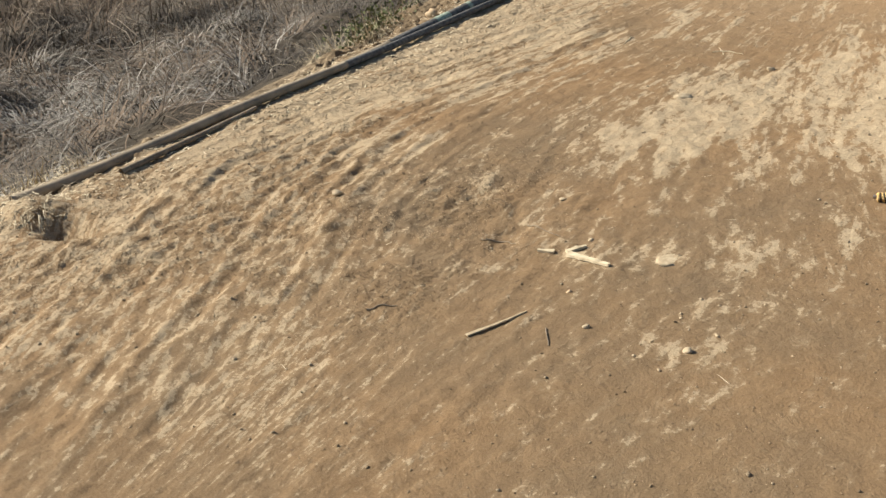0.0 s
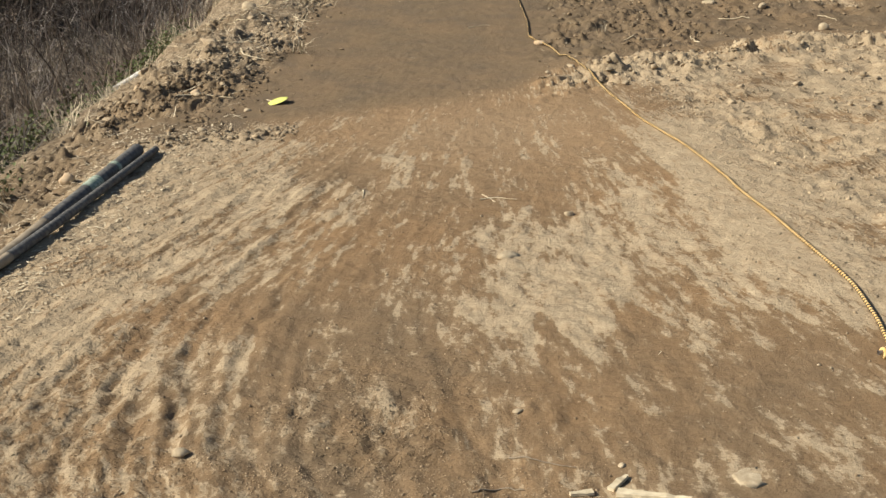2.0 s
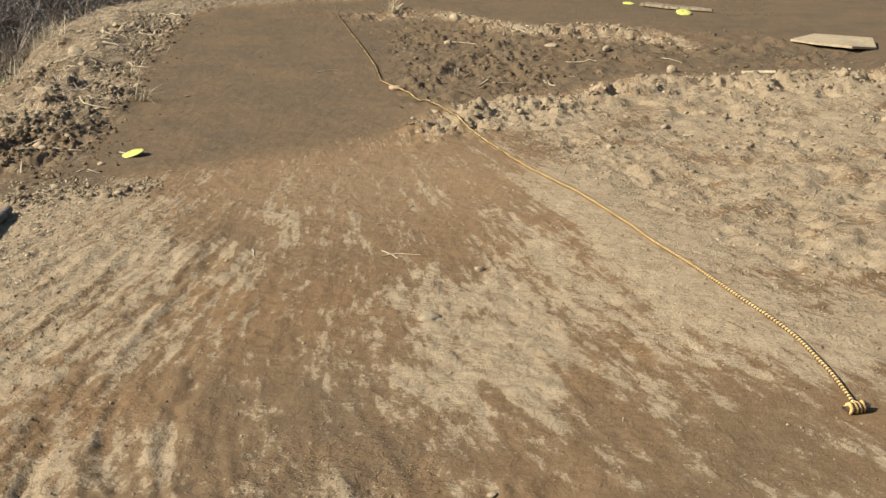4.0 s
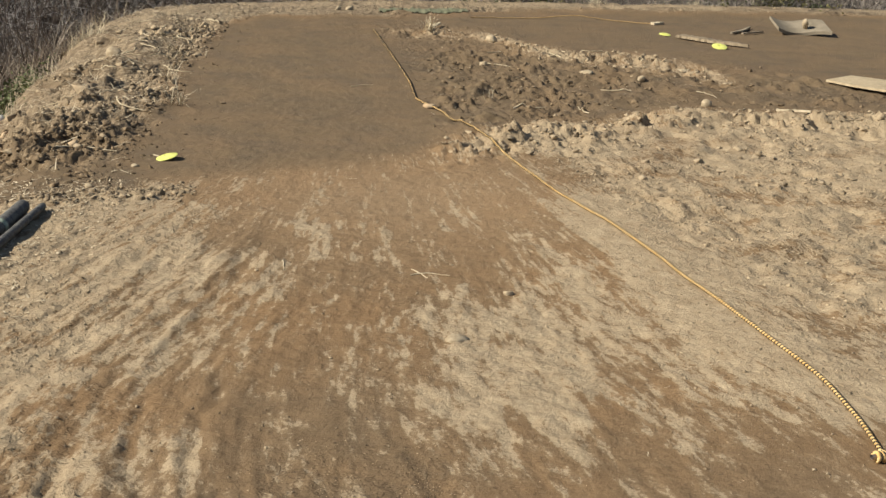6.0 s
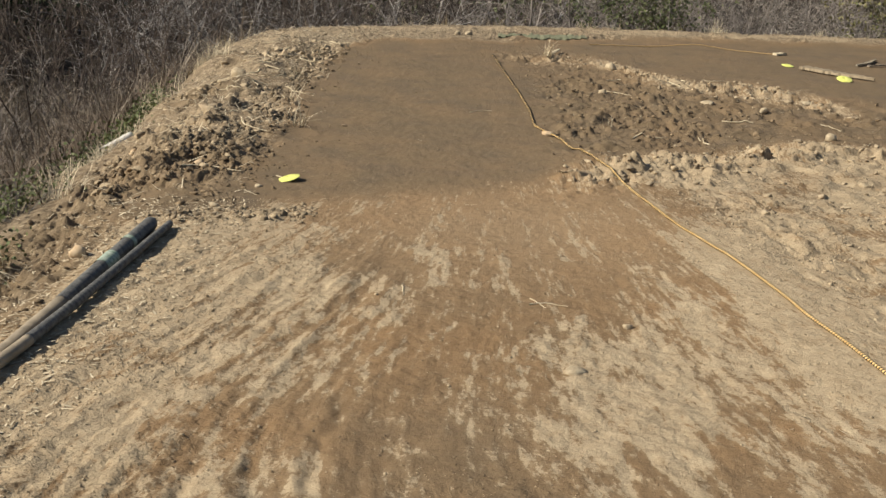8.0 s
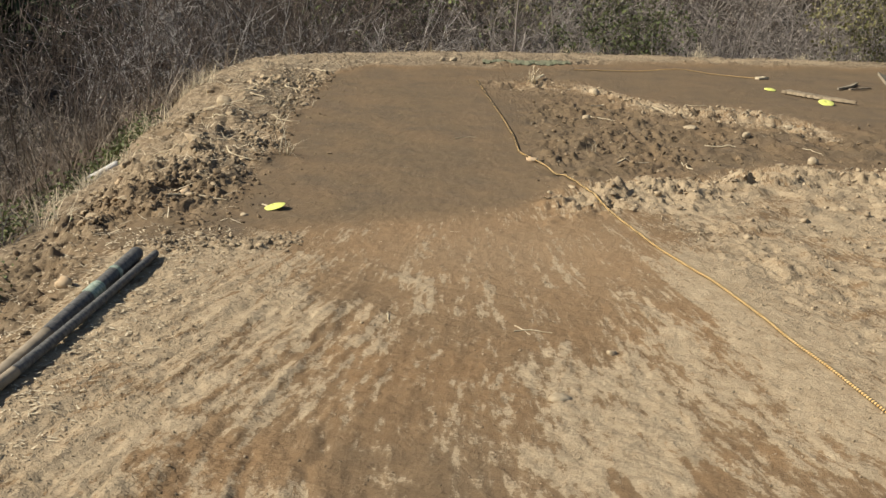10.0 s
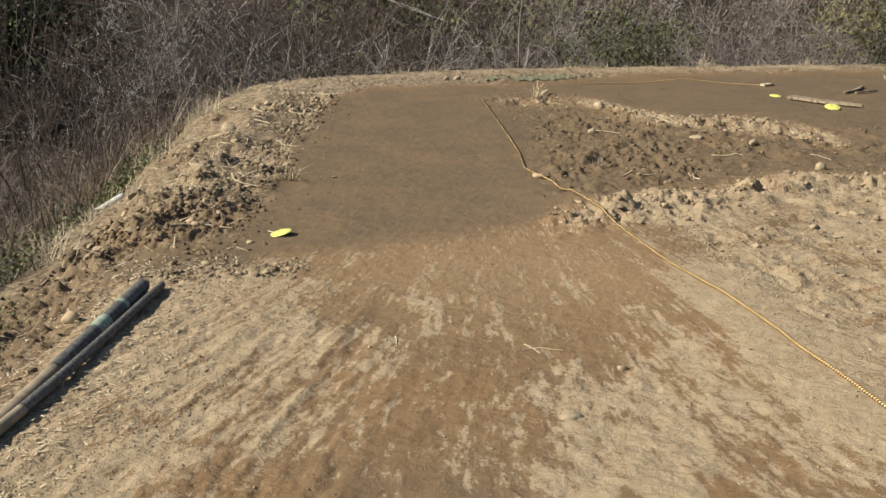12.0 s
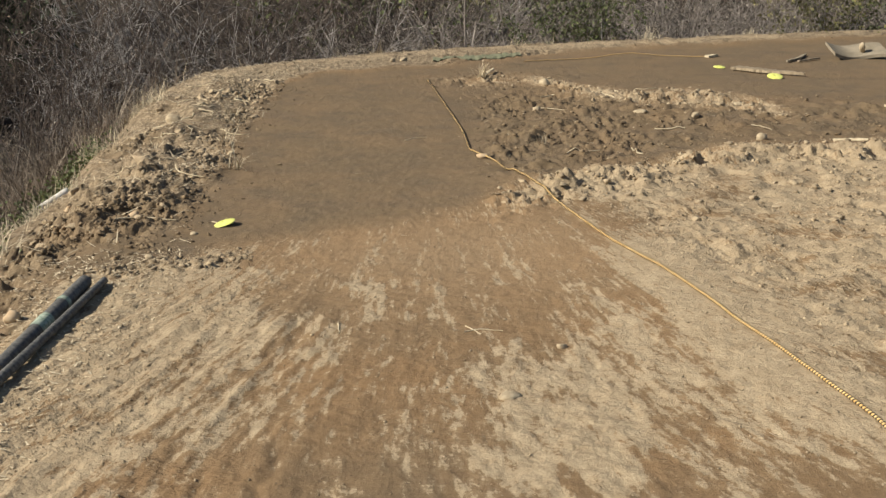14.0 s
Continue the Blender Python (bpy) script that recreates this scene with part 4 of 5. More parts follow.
def foot(x, y):
    return float(height(np.array([x]), np.array([y]), False)[0]) - 0.05


def plant(kind, x, y, size, turn):
    ob = copy_thing(KINDS[kind], pose(x, y, foot(x, y), 0, 0, turn))
    ob.scale = (size, size, size)
    return ob


def brush_spots():
    """Kind, place, size and turn of every shrub, the nearest to the plateau first."""
    rng = np.random.default_rng(31)
    spots = []
    while len(spots) < 285:
        x, y = rng.uniform(-11, 12), rng.uniform(3, 27)
        o = float(outside(np.array([x]), np.array([y]))[0])
        if o < 0.9 or o > 9.5 or (x < -6 and y < 5) or (x < -1.5 and y < 11 and (o < 7 or y < 8.5) and rng.uniform() < 0.97) or (x < -1.5 and rng.uniform() < 0.35):
            continue
        r = rng.uniform()
        if x < -1.5:
            kind = 0 if r < 0.38 else 2 if r < 0.65 else 1 if r < 0.85 else 3
        elif x < 0.4:
            kind = 0 if r < 0.35 else 2 if r < 0.6 else 3 if r < 0.85 else 1
        else:
            kind = 1 if r < 0.4 else 3 if r < 0.8 else 0 if r < 0.9 else 2
        spots.append((o, kind, x, y, rng.uniform(0.75, 1.35) * (1.0 if o > 2 else 0.75), rng.uniform(0, 360)))
    for _ in range(75):
        x, y = rng.uniform(-0.3, 9), rng.uniform(15.5, 21)
        o = float(outside(np.array([x]), np.array([y]))[0])
        if o > 0.7:
            spots.append((o, 1 if rng.uniform() < 0.6 else 3, x, y, rng.uniform(0.8, 1.3), rng.uniform(0, 360)))
    for _ in range(34):
        x, y = rng.uniform(-13, -3.5), rng.uniform(15, 26)
        kind = 4 if x < -7 and y > 18 and rng.uniform() < 0.6 else 2 if rng.uniform() < 0.6 else 0
        spots.append((9.0, kind, x, y, rng.uniform(1.1, 1.7), rng.uniform(0, 360)))
    for _ in range(78):
        x, y = rng.uniform(-5, 12), rng.uniform(18.5, 26)
        kind = 1 if rng.uniform() < 0.55 else 3
        spots.append((9.5, kind if x > 0.5 else 3 * (kind // 2), x, y, rng.uniform(1.1, 1.8), rng.uniform(0, 360)))
    return sorted(spots)


def far_brush(spots):
    """The shrubs too far off to tell apart, joined by bark."""
    made = {}
    for _, kind, x, y, size, turn in spots:
        m = np.array(pose(x, y, foot(x, y), 0, 0, turn))
        for child in KINDS[kind].children:
            if child.name.startswith("stem"):
                continue
            me = child.data
            v = np.empty(len(me.vertices) * 3)
            me.vertices.foreach_get("co", v)
            f = np.empty(len(me.polygons) * 4, dtype=np.int32)
            me.polygons.foreach_get("vertices", f)
            v = v.reshape(-1, 3) * size @ m[:3, :3].T + m[:3, 3]
            made.setdefault(me.materials[0], []).append((v, f.reshape(-1, 4)))
    for mat, pieces in made.items():
        tagged(new("far_brush", mesh_from("far_brush", *joined(pieces), mat)), "dense dry brush on the slope beyond the plateau", "brush", kind="stuff")


SPOTS = brush_spots()
for _, kind, px, py, size, turn in SPOTS[:262]:
    plant(kind, px, py, size, turn)
far_brush(SPOTS[262:])
for px, py, kind, size in ((1.85, 16.5, 4, 0.74), (2.2, 16.6, 4, 0.78), (2.55, 16.7, 4, 0.72), (2.05, 16.9, 4, 0.8), (2.85, 17.1, 5, 0.68), (5.2, 17.3, 5, 0.9), (5.5, 17.2, 5, 0.85), (5.8, 17.6, 5, 0.95), (6.3, 17.9, 4, 0.9), (-8.6, 22.5, 4, 2.0), (-7.9, 22.0, 6, 1.7), (-7.1, 21.9, 6, 1.6), (-8.6, 21.4, 6, 1.6),
                          (-1.3, 22.5, 4, 1.7), (0.2, 22.6, 4, 1.75), (0.6, 22.8, 5, 1.6), (1.5, 23.0, 5, 1.6), (6.4, 22.0, 5, 1.6),
                          (-4.6, 20.5, 7, 1.75), (-4.0, 20.4, 7, 1.65), (-3.3, 20.5, 7, 1.75), (-5.0, 19.5, 7, 1.5), (-5.5, 19.0, 7, 1.45), (-2.0, 21.0, 7, 1.7), (-1.9, 17.0, 7, 1.25), (-2.65, 16.0, 7, 1.2), (-0.75, 17.5, 7, 1.3), (1.0, 18.9, 7, 1.45)):
    plant(kind, px, py, size, 50 * px)
for k, kind in enumerate(KINDS[:6]):
    # the first of each kind takes a place of its own on the far slope
    kind.matrix_basis = pose(-4.5 + 2.6 * k, 20.5 + 0.7 * (k % 2), foot(-4.5 + 2.6 * k, 20.5 + 0.7 * (k % 2)))
KINDS[6].matrix_basis = pose(-7.9, 24.4, foot(-7.9, 24.4))
KINDS[7].matrix_basis = pose(-4.9, 18.3, foot(-4.9, 18.3))


def ivy(name, count, spots, size, mat, label, seed):
    rng = np.random.default_rng(seed)
    pts = []
    for cx, cy, rx, ry, n in spots:
        x, y = rng.normal(cx, rx, n), rng.normal(cy, ry, n)
        pts.append(np.stack([x, y, height(x, y, False) + np.abs(rng.normal(0.04, 0.07, n))], 1))
    v, f = leaf_mesh(rng, np.concatenate(pts), size)
    return tagged(new(name, mesh_from(name, v, f, mat)), label, "weeds", kind="stuff")


ivy("green_weeds", 0, ((-2.45, 8.6, 0.1, 0.5, 1300), (-2.4, 9.6, 0.08, 0.4, 700), (-2.35, 6.6, 0.1, 0.3, 700), (-2.05, 5.1, 0.08, 0.18, 520)), 0.028, LEAF_GREEN,
    "low green weeds at the rim of the bank", 61)


# ---- saplings ----
def sapling(x, y, tall, seed, label):
    rng = np.random.default_rng(seed)
    ob = thing("sapling", x, y, float(height(np.array([x]), np.array([y]), False)[0]) - 0.05, label, "tree", "saplings behind the rim")
    p, d, pts = np.zeros(3), np.array([rng.normal(0, 0.08), 0.0, 1.0]), [np.zeros(3)]
    for n in range(10):
        d = d + rng.normal(0, 0.1, 3)
        d /= np.linalg.norm(d)
        p = p + d * tall / 10
        pts.append(p)
    part("trunk", mesh_from("trunk", *tube(pts, np.linspace(0.013, 0.004, 11), 7), TWIG_GREY, True), TWIG_GREY, ob)
    segs = []
    for n in range(2, 10):
        for _ in range(3):
            q, e = pts[n], np.array([rng.normal(0, 0.7), rng.normal(0, 0.7), rng.uniform(0.5, 1.0)])
            r = 0.008
            for _ in range(6):
                e = e / np.linalg.norm(e) + rng.normal(0, 0.2, 3)
                w = q + e / np.linalg.norm(e) * tall * 0.06
                segs.append((q, w, r, r * 0.7))
                q, r = w, r * 0.7
    tagged(part("crown", mesh_from("crown", *seg_mesh(segs), TWIG_GREY), TWIG_GREY, ob), kind="stuff")
    return ob


sapling(0.74, 15.75, 2.6, 71, "thin pale leafless sapling behind the rim")
sapling(1.33, 15.95, 2.4, 72, "thin pale leafless sapling forking behind the rim")
sapling(3.5, 18.0, 3.6, 73, "straight slim pale sapling in the brush")


# ---- rope ----
ROPE = [(1.595, 3.26), (1.61, 3.5), (1.60, 3.8), (1.51, 4.25), (1.455, 4.56), (1.38, 4.90), (1.32, 5.26), (1.235, 5.63), (1.075, 6.15), (0.94, 6.84), (0.825, 7.52), (0.67, 8.34), (0.575, 8.6), (0.50, 8.82), (0.49, 9.45), (0.39, 10.85), (0.265, 12.5)]


def smooth_line(points, pitch):
    p = np.array(points, float)
    s = np.r_[0, np.cumsum(np.linalg.norm(np.diff(p, axis=0), axis=1))]
    t = np.arange(0, s[-1], pitch)
    return np.stack([np.interp(t, s, p[:, k]) for k in range(p.shape[1])], 1)


def twisted(name, parent, line, radius, lay, label_pair):
    """Three strands laid round a line."""
    d = np.gradient(line, axis=0)
    d /= np.linalg.norm(d, axis=1)[:, None]
    a = np.cross(d, [0, 0, 1.0])
    a /= np.linalg.norm(a, axis=1)[:, None]
    b = np.cross(a, d)
    s = np.r_[0, np.cumsum(np.linalg.norm(np.diff(line, axis=0), axis=1))]
    for k in range(3):
        ang = 2 * np.pi * (s / lay + k / 3)
        c = line + (a * np.cos(ang)[:, None] + b * np.sin(ang)[:, None]) * radius * 0.52
        mat = ROPE_BLACK if k == 0 else ROPE_YELLOW
        part("strand", mesh_from("strand", *tube(c, radius * (0.74 if k == 0 else 0.50), 6), mat, True), mat, parent, label_pair[k > 0])


def lay_rope():
    line = smooth_line(ROPE, 0.0026)
    for _ in range(600):
        line[1:-1] = (line[:-2] + 2 * line[1:-1] + line[2:]) / 4
    z = height(line[:, 0], line[:, 1])
    for _ in range(1500):
        z[1:-1] = np.maximum(z[1:-1], (z[:-2] + z[2:]) / 2)
    for _ in range(160):
        z[1:-1] = (z[:-2] + z[1:-1] + z[2:]) / 3
    line = np.c_[line, z + 0.008]
    rope = thing("rope", 0, 0, 0, "yellow and black twisted rope laid along the track", "rope")
    twisted("rope", rope, line, 0.0065, 0.0185, ("black strand", "yellow strand"))
    return rope


lay_rope()


def far_rope():
    pts = np.array([(1.33, 13.85), (1.9, 14.0), (2.5, 14.1), (3.0, 14.1), (3.35, 14.05)])
    line = smooth_line(pts, 0.05)
    z = height(line[:, 0], line[:, 1]) + 0.012 + 0.04 * np.exp(-((line[:, 0] - 2.5) / 0.3) ** 2)
    rope = thing("rope", 0, 0, 0, "yellow rope held up by a peg at the far bend", "rope")
    part("cord", mesh_from("cord", *tube(np.c_[line, z], 0.006, 6), ROPE_FADED, True), ROPE_FADED, rope)


far_rope()


def wind_round_peg():
    """The rope's end wound round a low steel peg."""
    t = np.linspace(0, 1, 90)
    x = 1.555 + 0.06 * t + 0.004 * np.sin(t * 19)
    line = np.stack([x, 3.262 + 0.25 * (x - 1.58) + 0.013 * np.cos(t * 24), 0.016 + 0.013 * np.sin(t * 24)], 1)
    line[:, 2] += ground_at(1.57, 3.25)
    coil = thing("rope_coil", 0, 0, 0, "yellow and black rope end wound round a low peg", "rope")
    part("winding", mesh_from("winding", *tube(line, 0.0058, 8), ROPE_YELLOW, True), ROPE_YELLOW, coil)
    line2 = line.copy()
    line2[:, 0] += 0.007
    part("winding", mesh_from("winding", *tube(line2, 0.0052, 6), ROPE_BLACK, True), ROPE_BLACK, coil, "black winding")
    peg = [(1.545, 3.253, 0.018 + ground_at(1.57, 3.25)), (1.63, 3.275, 0.018 + ground_at(1.57, 3.25))]
    part("peg", mesh_from("peg", *tube(peg, 0.008, 8), STEEL, True), STEEL, coil, "rusty steel peg")


wind_round_peg()


# ---- pipes along the bank ----
def ground_line(points, pitch, lift, dig=0.0):
    line = smooth_line(points, pitch)
    for _ in range(12):
        line[1:-1] = (line[:-2] + 2 * line[1:-1] + line[2:]) / 4
    z = height(line[:, 0], line[:, 1], False)
    for _ in range(200):
        z[1:-1] = (z[:-2] + z[1:-1] + z[2:]) / 3
    return np.c_[line, z + lift]


def hollow(line, radius, wall, ribs=0.0, sides=16):
    """A pipe with an open end: outer skin, rim and bore."""
    r = np.zeros(len(line)) + radius
    if ribs:
        r = r + ribs * (np.arange(len(line)) % 2)
    vo, fo = tube(line, r, sides)
    vi, fi = tube(line, radius - wall, sides)
    n = len(vo)
    k = np.arange(sides)
    rims = []
    for row in (0, len(line) - 1):
        a = row * sides + k
        b = row * sides + (k + 1) % sides
        rims.append(np.stack([a, b, b + n, a + n], 1))
    return np.concatenate([vo, vi]), np.concatenate([fo, fi[:, ::-1] + n] + rims)


def lay_pipes():
    thick = thing("drain_pipe", 0, 0, 0, "dusty black plastic drain pipe lying along the bank", "pipe", "pipes along the bank")
    line = ground_line([(-1.52, 3.9), (-1.475, 4.4), (-1.45, 4.75), (-1.43, 5.0), (-1.385, 5.57)], 0.012, 0.036)
    line[:, 2] += np.linspace(-0.05, 0.0, len(line))
    cut = int(np.argmax(line[:, 1] > 4.5))
    part("pipe", mesh_from("pipe", *hollow(line[cut:], 0.031, 0.004, 0.0012), PIPE_GREY, True), PIPE_GREY, thick)
    # the tan near length stands in for a bamboo pole
    part("pipe", mesh_from("pipe", *hollow(line[:cut + 1], 0.0305, 0.004), PIPE_TAN, True), PIPE_TAN, thick, "tan length of pipe standing in for a bamboo pole")
    for a, b in ((0.615, 0.70), (0.80, 0.835)):
        n0, n1 = int(a * len(line)), int(b * len(line))
        part("tie", mesh_from("tie", *tube(line[n0:n1], 0.0345, 14), GREEN_TIE, True), GREEN_TIE, thick, "faded green tape band")
    thin = thing("hose", 0, 0, 0, "long dusty dark hose lying beside the drain pipe", "pipe", "pipes along the bank")
    line = ground_line([(-1.83, 2.1), (-1.70, 2.5), (-1.60, 2.85), (-1.52, 3.4), (-1.445, 3.98), (-1.40, 4.46), (-1.352, 5.05), (-1.31, 5.61)], 0.02, 0.027)
    girth = np.linspace(0.027, 0.017, len(line))
    cut = int(np.argmax(line[:, 1] > 4.05))
    part("pipe", mesh_from("pipe", *hollow(line[:cut + 1], girth[:cut + 1], 0.004), PIPE_TAN, True), PIPE_TAN, thin, "tan pipe coated with dried mud")
    part("pipe", mesh_from("pipe", *hollow(line[cut:], girth[cut:] - 0.001, 0.004, 0.0014), PIPE_GREY, True), PIPE_GREY, thin, "bare black ribbed pipe")
    pole = thing("bamboo_strip", 0, 0, 0, "split weathered bamboo strip lying on the bank", "pole", "strips along the bank")
    line = ground_line([(-1.50, 2.45), (-1.48, 2.9), (-1.475, 3.35)], 0.03, 0.014)
    part("strip", mesh_from("strip", *tube(line, np.linspace(0.016, 0.010, len(line)), 7), WOOD_GREY, True), WOOD_GREY, pole)
    pole = thing("bamboo_strip", 0, 0, 0, "thin weathered bamboo strip lying on the bank", "pole", "strips along the bank")
    line = ground_line([(-1.53, 3.2), (-1.50, 3.7), (-1.44, 4.3)], 0.03, 0.010)
    part("strip", mesh_from("strip", *tube(line, np.linspace(0.008, 0.012, len(line)), 7), WOOD_GREY, True), WOOD_GREY, pole)


lay_pipes()


# ---- marker discs ----
def marker_disc(x, y, radius, tip, turn, label, lift=0.0, side=0.0):
    """A shallow dished disc with a hole in its middle."""
    prof = [(0.05, 0.16), (0.35, 0.16), (0.65, 0.11), (0.92, 0.02), (1.0, 0.0), (1.0, -0.02), (0.92, -0.01), (0.65, 0.08), (0.35, 0.13), (0.05, 0.13)]
    n = 40
    v = [(radius * r * math.cos(a), radius * r * math.sin(a), radius * h) for r, h in prof for a in np.linspace(0, 2 * math.pi, n, endpoint=False)]
    k = len(prof)
    f = [(i * n + j, i * n + (j + 1) % n, ((i + 1) % k) * n + (j + 1) % n, ((i + 1) % k) * n + j) for i in range(k) for j in range(n)]
    ob = new("marker_disc", mesh_from("marker_disc", v, f, YELLOW, True))
    ob.matrix_basis = pose(x, y, ground_at(x, y) + lift + radius * math.sin(radians(abs(tip))) * 0.9 + 0.004, tip, side, turn)
    return tagged(ob, label, "marker disc", "yellow marker discs")


marker_disc(-0.925, 6.75, 0.062, 4, 0, "bright yellow plastic marker disc lying on damp earth", 0.006, -15)
marker_disc(3.62, 12.3, 0.075, 16, 0, "bright yellow plastic marker disc propped by a plank")
marker_disc(3.28, 13.15, 0.062, 7, 20, "bright yellow plastic marker disc flat on the far track")


# ---- stones ----
def stone(x, y, r, flat, mat, label, seed, sink=0.25):
    rng = np.random.default_rng(seed)
    v, f = lump(rng, r * 1.15, r * 0.9, r * flat, 0.2)
    ob = new("stone", mesh_from("stone", v, f, mat))
    ob.matrix_basis = pose(x, y, ground_at(x, y) + r * flat * (0.7 - sink))
    return tagged(ob, label, "stone", "loose stones on the track")


STONES = ((
    (2.33, 9.97, 0.042, 0.85, STONE, "round pale stone on damp cloddy earth"),
    (2.62, 9.05, 0.046, 0.8, STONE, "round pale stone beside the pale ridge"),
    (0.615, 7.45, 0.016, 0.7, STONE, "small pale stone at the edge of damp earth"),
    (-1.79, 10.15, 0.055, 1.1, STONE, "upright pale stone on the bank"),
    (-1.60, 5.14, 0.045, 0.9, STONE_TAN, "orange tan stone beside the drain pipe"),
    (0.665, 4.68, 0.022, 0.8, STONE, "small pale pebble on the dusty track"),
    (0.42, 4.17, 0.045, 0.3, STONE, "flat pale stone set in the dust"),
    (0.47, 2.87, 0.014, 0.6, STONE, "small pale stone in loose earth"),
    (-0.41, 2.58, 0.024, 0.6, STONE, "flat pale stone on the rutted slope"),
    (0.735, 2.57, 0.011, 0.6, STONE, "small flat stone near the broken wood"),
    (1.05, 2.55, 0.05, 0.07, STONE, "broad flat pale stone bedded in the track"),
))
MORE_STONES = (
    (1.01, 1.98, 0.012, 0.8, STONE, "small white pebble on packed earth"),
    (1.355, 1.965, 0.017, 0.6, STONE, "pale stone in a scatter of dust"),
    (0.85, 2.175, 0.010, 0.8, STONE_TAN, "tiny tan pebble on packed earth"),
    (-1.66, 3.80, 0.036, 0.8, STONE, "pale stone behind the long hose"),
    (1.36, 12.0, 0.06, 0.7, STONE, "pale stone on the low far ridge"),
    (1.14, 10.55, 0.035, 0.8, STONE, "grey stone among damp clods"),
    (1.98, 10.35, 0.05, 0.4, STONE, "flat pale stone among damp clods"),
    (2.86, 10.72, 0.07, 0.35, STONE, "flat pale stone on the low far ridge"),
    (-1.63, 10.6, 0.03, 0.7, STONE, "white stone on the bank"),
    (0.03, 14.1, 0.05, 0.7, STONE, "pale stone near the far rim"),
    (-0.10, 14.0, 0.042, 0.7, STONE, "tan stone near the far rim"),
    (-1.06, 6.55, 0.022, 0.7, STONE, "white stone by the foot of the bank"),
    (-1.2, 6.08, 0.025, 0.7, STONE, "grey stone at the foot of the bank"),
    (1.13, 7.33, 0.014, 0.8, STONE, "white pebble in the pale gravel"),
    (-1.92, 7.37, 0.032, 0.7, STONE_TAN, "tan stone half sunk in the bank"),
    (-1.46, 7.0, 0.035, 0.7, STONE_TAN, "tan lump of stone in the bank"),
    (0.58, 8.55, 0.035, 0.6, STONE_TAN, "tan stone under the bend of the rope"),
)
for n, (x, y, r, flat, mat, label) in enumerate(STONES + MORE_STONES):
    stone(x, y, r, flat, mat, label, 300 + n, 0.9 if flat < 0.35 else 0.35)


# ---- wood, sticks and rubbish ----
def bar(points, widths, thick, lift=0.0, rough=0.002, seed=0):
    """A flat splintered board along points on the ground."""
    rng = np.random.default_rng(seed)
    line = smooth_line(points, 0.02)
    d = np.gradient(line, axis=0)
    d /= np.linalg.norm(d, axis=1)[:, None]
    side = np.c_[-d[:, 1], d[:, 0]]
    w = np.interp(np.linspace(0, 1, len(line)), np.linspace(0, 1, len(widths)), widths) * rng.uniform(0.85, 1.1, len(line))
    z = np.linspace(ground_at(*line[0]), ground_at(*line[-1]), len(line)) + lift
    v = []
    for (x, y), (sx, sy), wd, h in zip(line, side, w, z):
        j = rng.normal(0, rough, 2)
        v += [(x - sx * wd / 2, y - sy * wd / 2, h), (x + sx * wd / 2, y + sy * wd / 2, h), (x + sx * wd * 0.46, y + sy * wd * 0.46, h + thick + j[0]), (x - sx * wd * 0.46, y - sy * wd * 0.46, h + thick + j[1])]
    f = [(0, 1, 2, 3)]
    for i in range(len(line) - 1):
        o = 4 * i
        f += [(o + k, o + 4 + k, o + 4 + (k + 1) % 4, o + (k + 1) % 4) for k in range(4)]
    o = 4 * (len(line) - 1)
    f.append((o + 3, o + 2, o + 1, o))
    return v, f


def board(name, points, widths, thick, mat, label, category, lift=0.0, seed=0, group=""):
    ob = new(name, mesh_from(name, *bar(points, widths, thick, lift, thick * 0.12, seed), mat))
    return tagged(ob, label, category, group)


board("broken_wood", [(0.715, 2.435), (0.81, 2.415), (0.90, 2.395)], (0.034, 0.022, 0.017), 0.009, WOOD_PALE, "broken piece of bleached wood on packed earth", "wood", 0.002, 1, "bits of bleached wood")
board("broken_wood", [(0.60, 2.42), (0.66, 2.44)], (0.012, 0.024), 0.007, WOOD_PALE, "short chip of bleached wood on packed earth", "wood", 0.002, 2, "bits of bleached wood")
board("broken_wood", [(0.70, 2.45), (0.755, 2.53)], (0.022, 0.010), 0.010, WOOD_PALE, "small splinter of bleached wood", "wood", 0.002, 3, "bits of bleached wood")
board("wood_splinter", [(0.695, 1.775), (0.74, 1.87), (0.795, 2.01)], (0.016, 0.011, 0.005), 0.004, PLANK_PALE, "flat pale splinter of wood on packed earth", "wood", 0.001, 17, "bits of bleached wood")
board("plank", [(3.40, 12.98), (3.62, 12.72), (3.95, 12.42)], (0.15, 0.16, 0.03), 0.025, PLANK_TAN, "weathered grey plank lying on the far track", "plank", 0.012, 4)
board("plank", [(3.08, 8.88), (3.30, 8.76)], (0.028, 0.02), 0.014, WOOD_PALE, "short pale stick of wood on dusty ground", "plank", 0.004, 5)
board("plank", [(4.08, 13.5), (4.28, 13.75), (4.44, 14.05)], (0.02, 0.05, 0.03), 0.018, CONCRETE, "grey splintered plank lying in the rubble", "plank", 0.01, 6)
board("plank", [(4.2, 13.5), (4.5, 13.72)], (0.03, 0.02), 0.015, WOOD_GREY, "weathered stick lying in the rubble", "plank", 0.01, 16)
board("wood_chip", [(-1.62, 6.6), (-1.48, 6.68)], (0.02, 0.05), 0.008, PLANK_TAN, "flat chip of wood on the bank", "wood", 0.004, 7)
board("wood_chip", [(0.81, 12.6), (0.95, 13.1)], (0.03, 0.025), 0.015, WOOD_PALE, "pale splinter standing in dry straw", "wood", 0.02, 8)
board("peg_flag", [(3.34, 14.0), (3.50, 14.15)], (0.05, 0.04), 0.02, WOOD_PALE, "pale wooden peg at the rope's end", "peg", 0.005, 9)


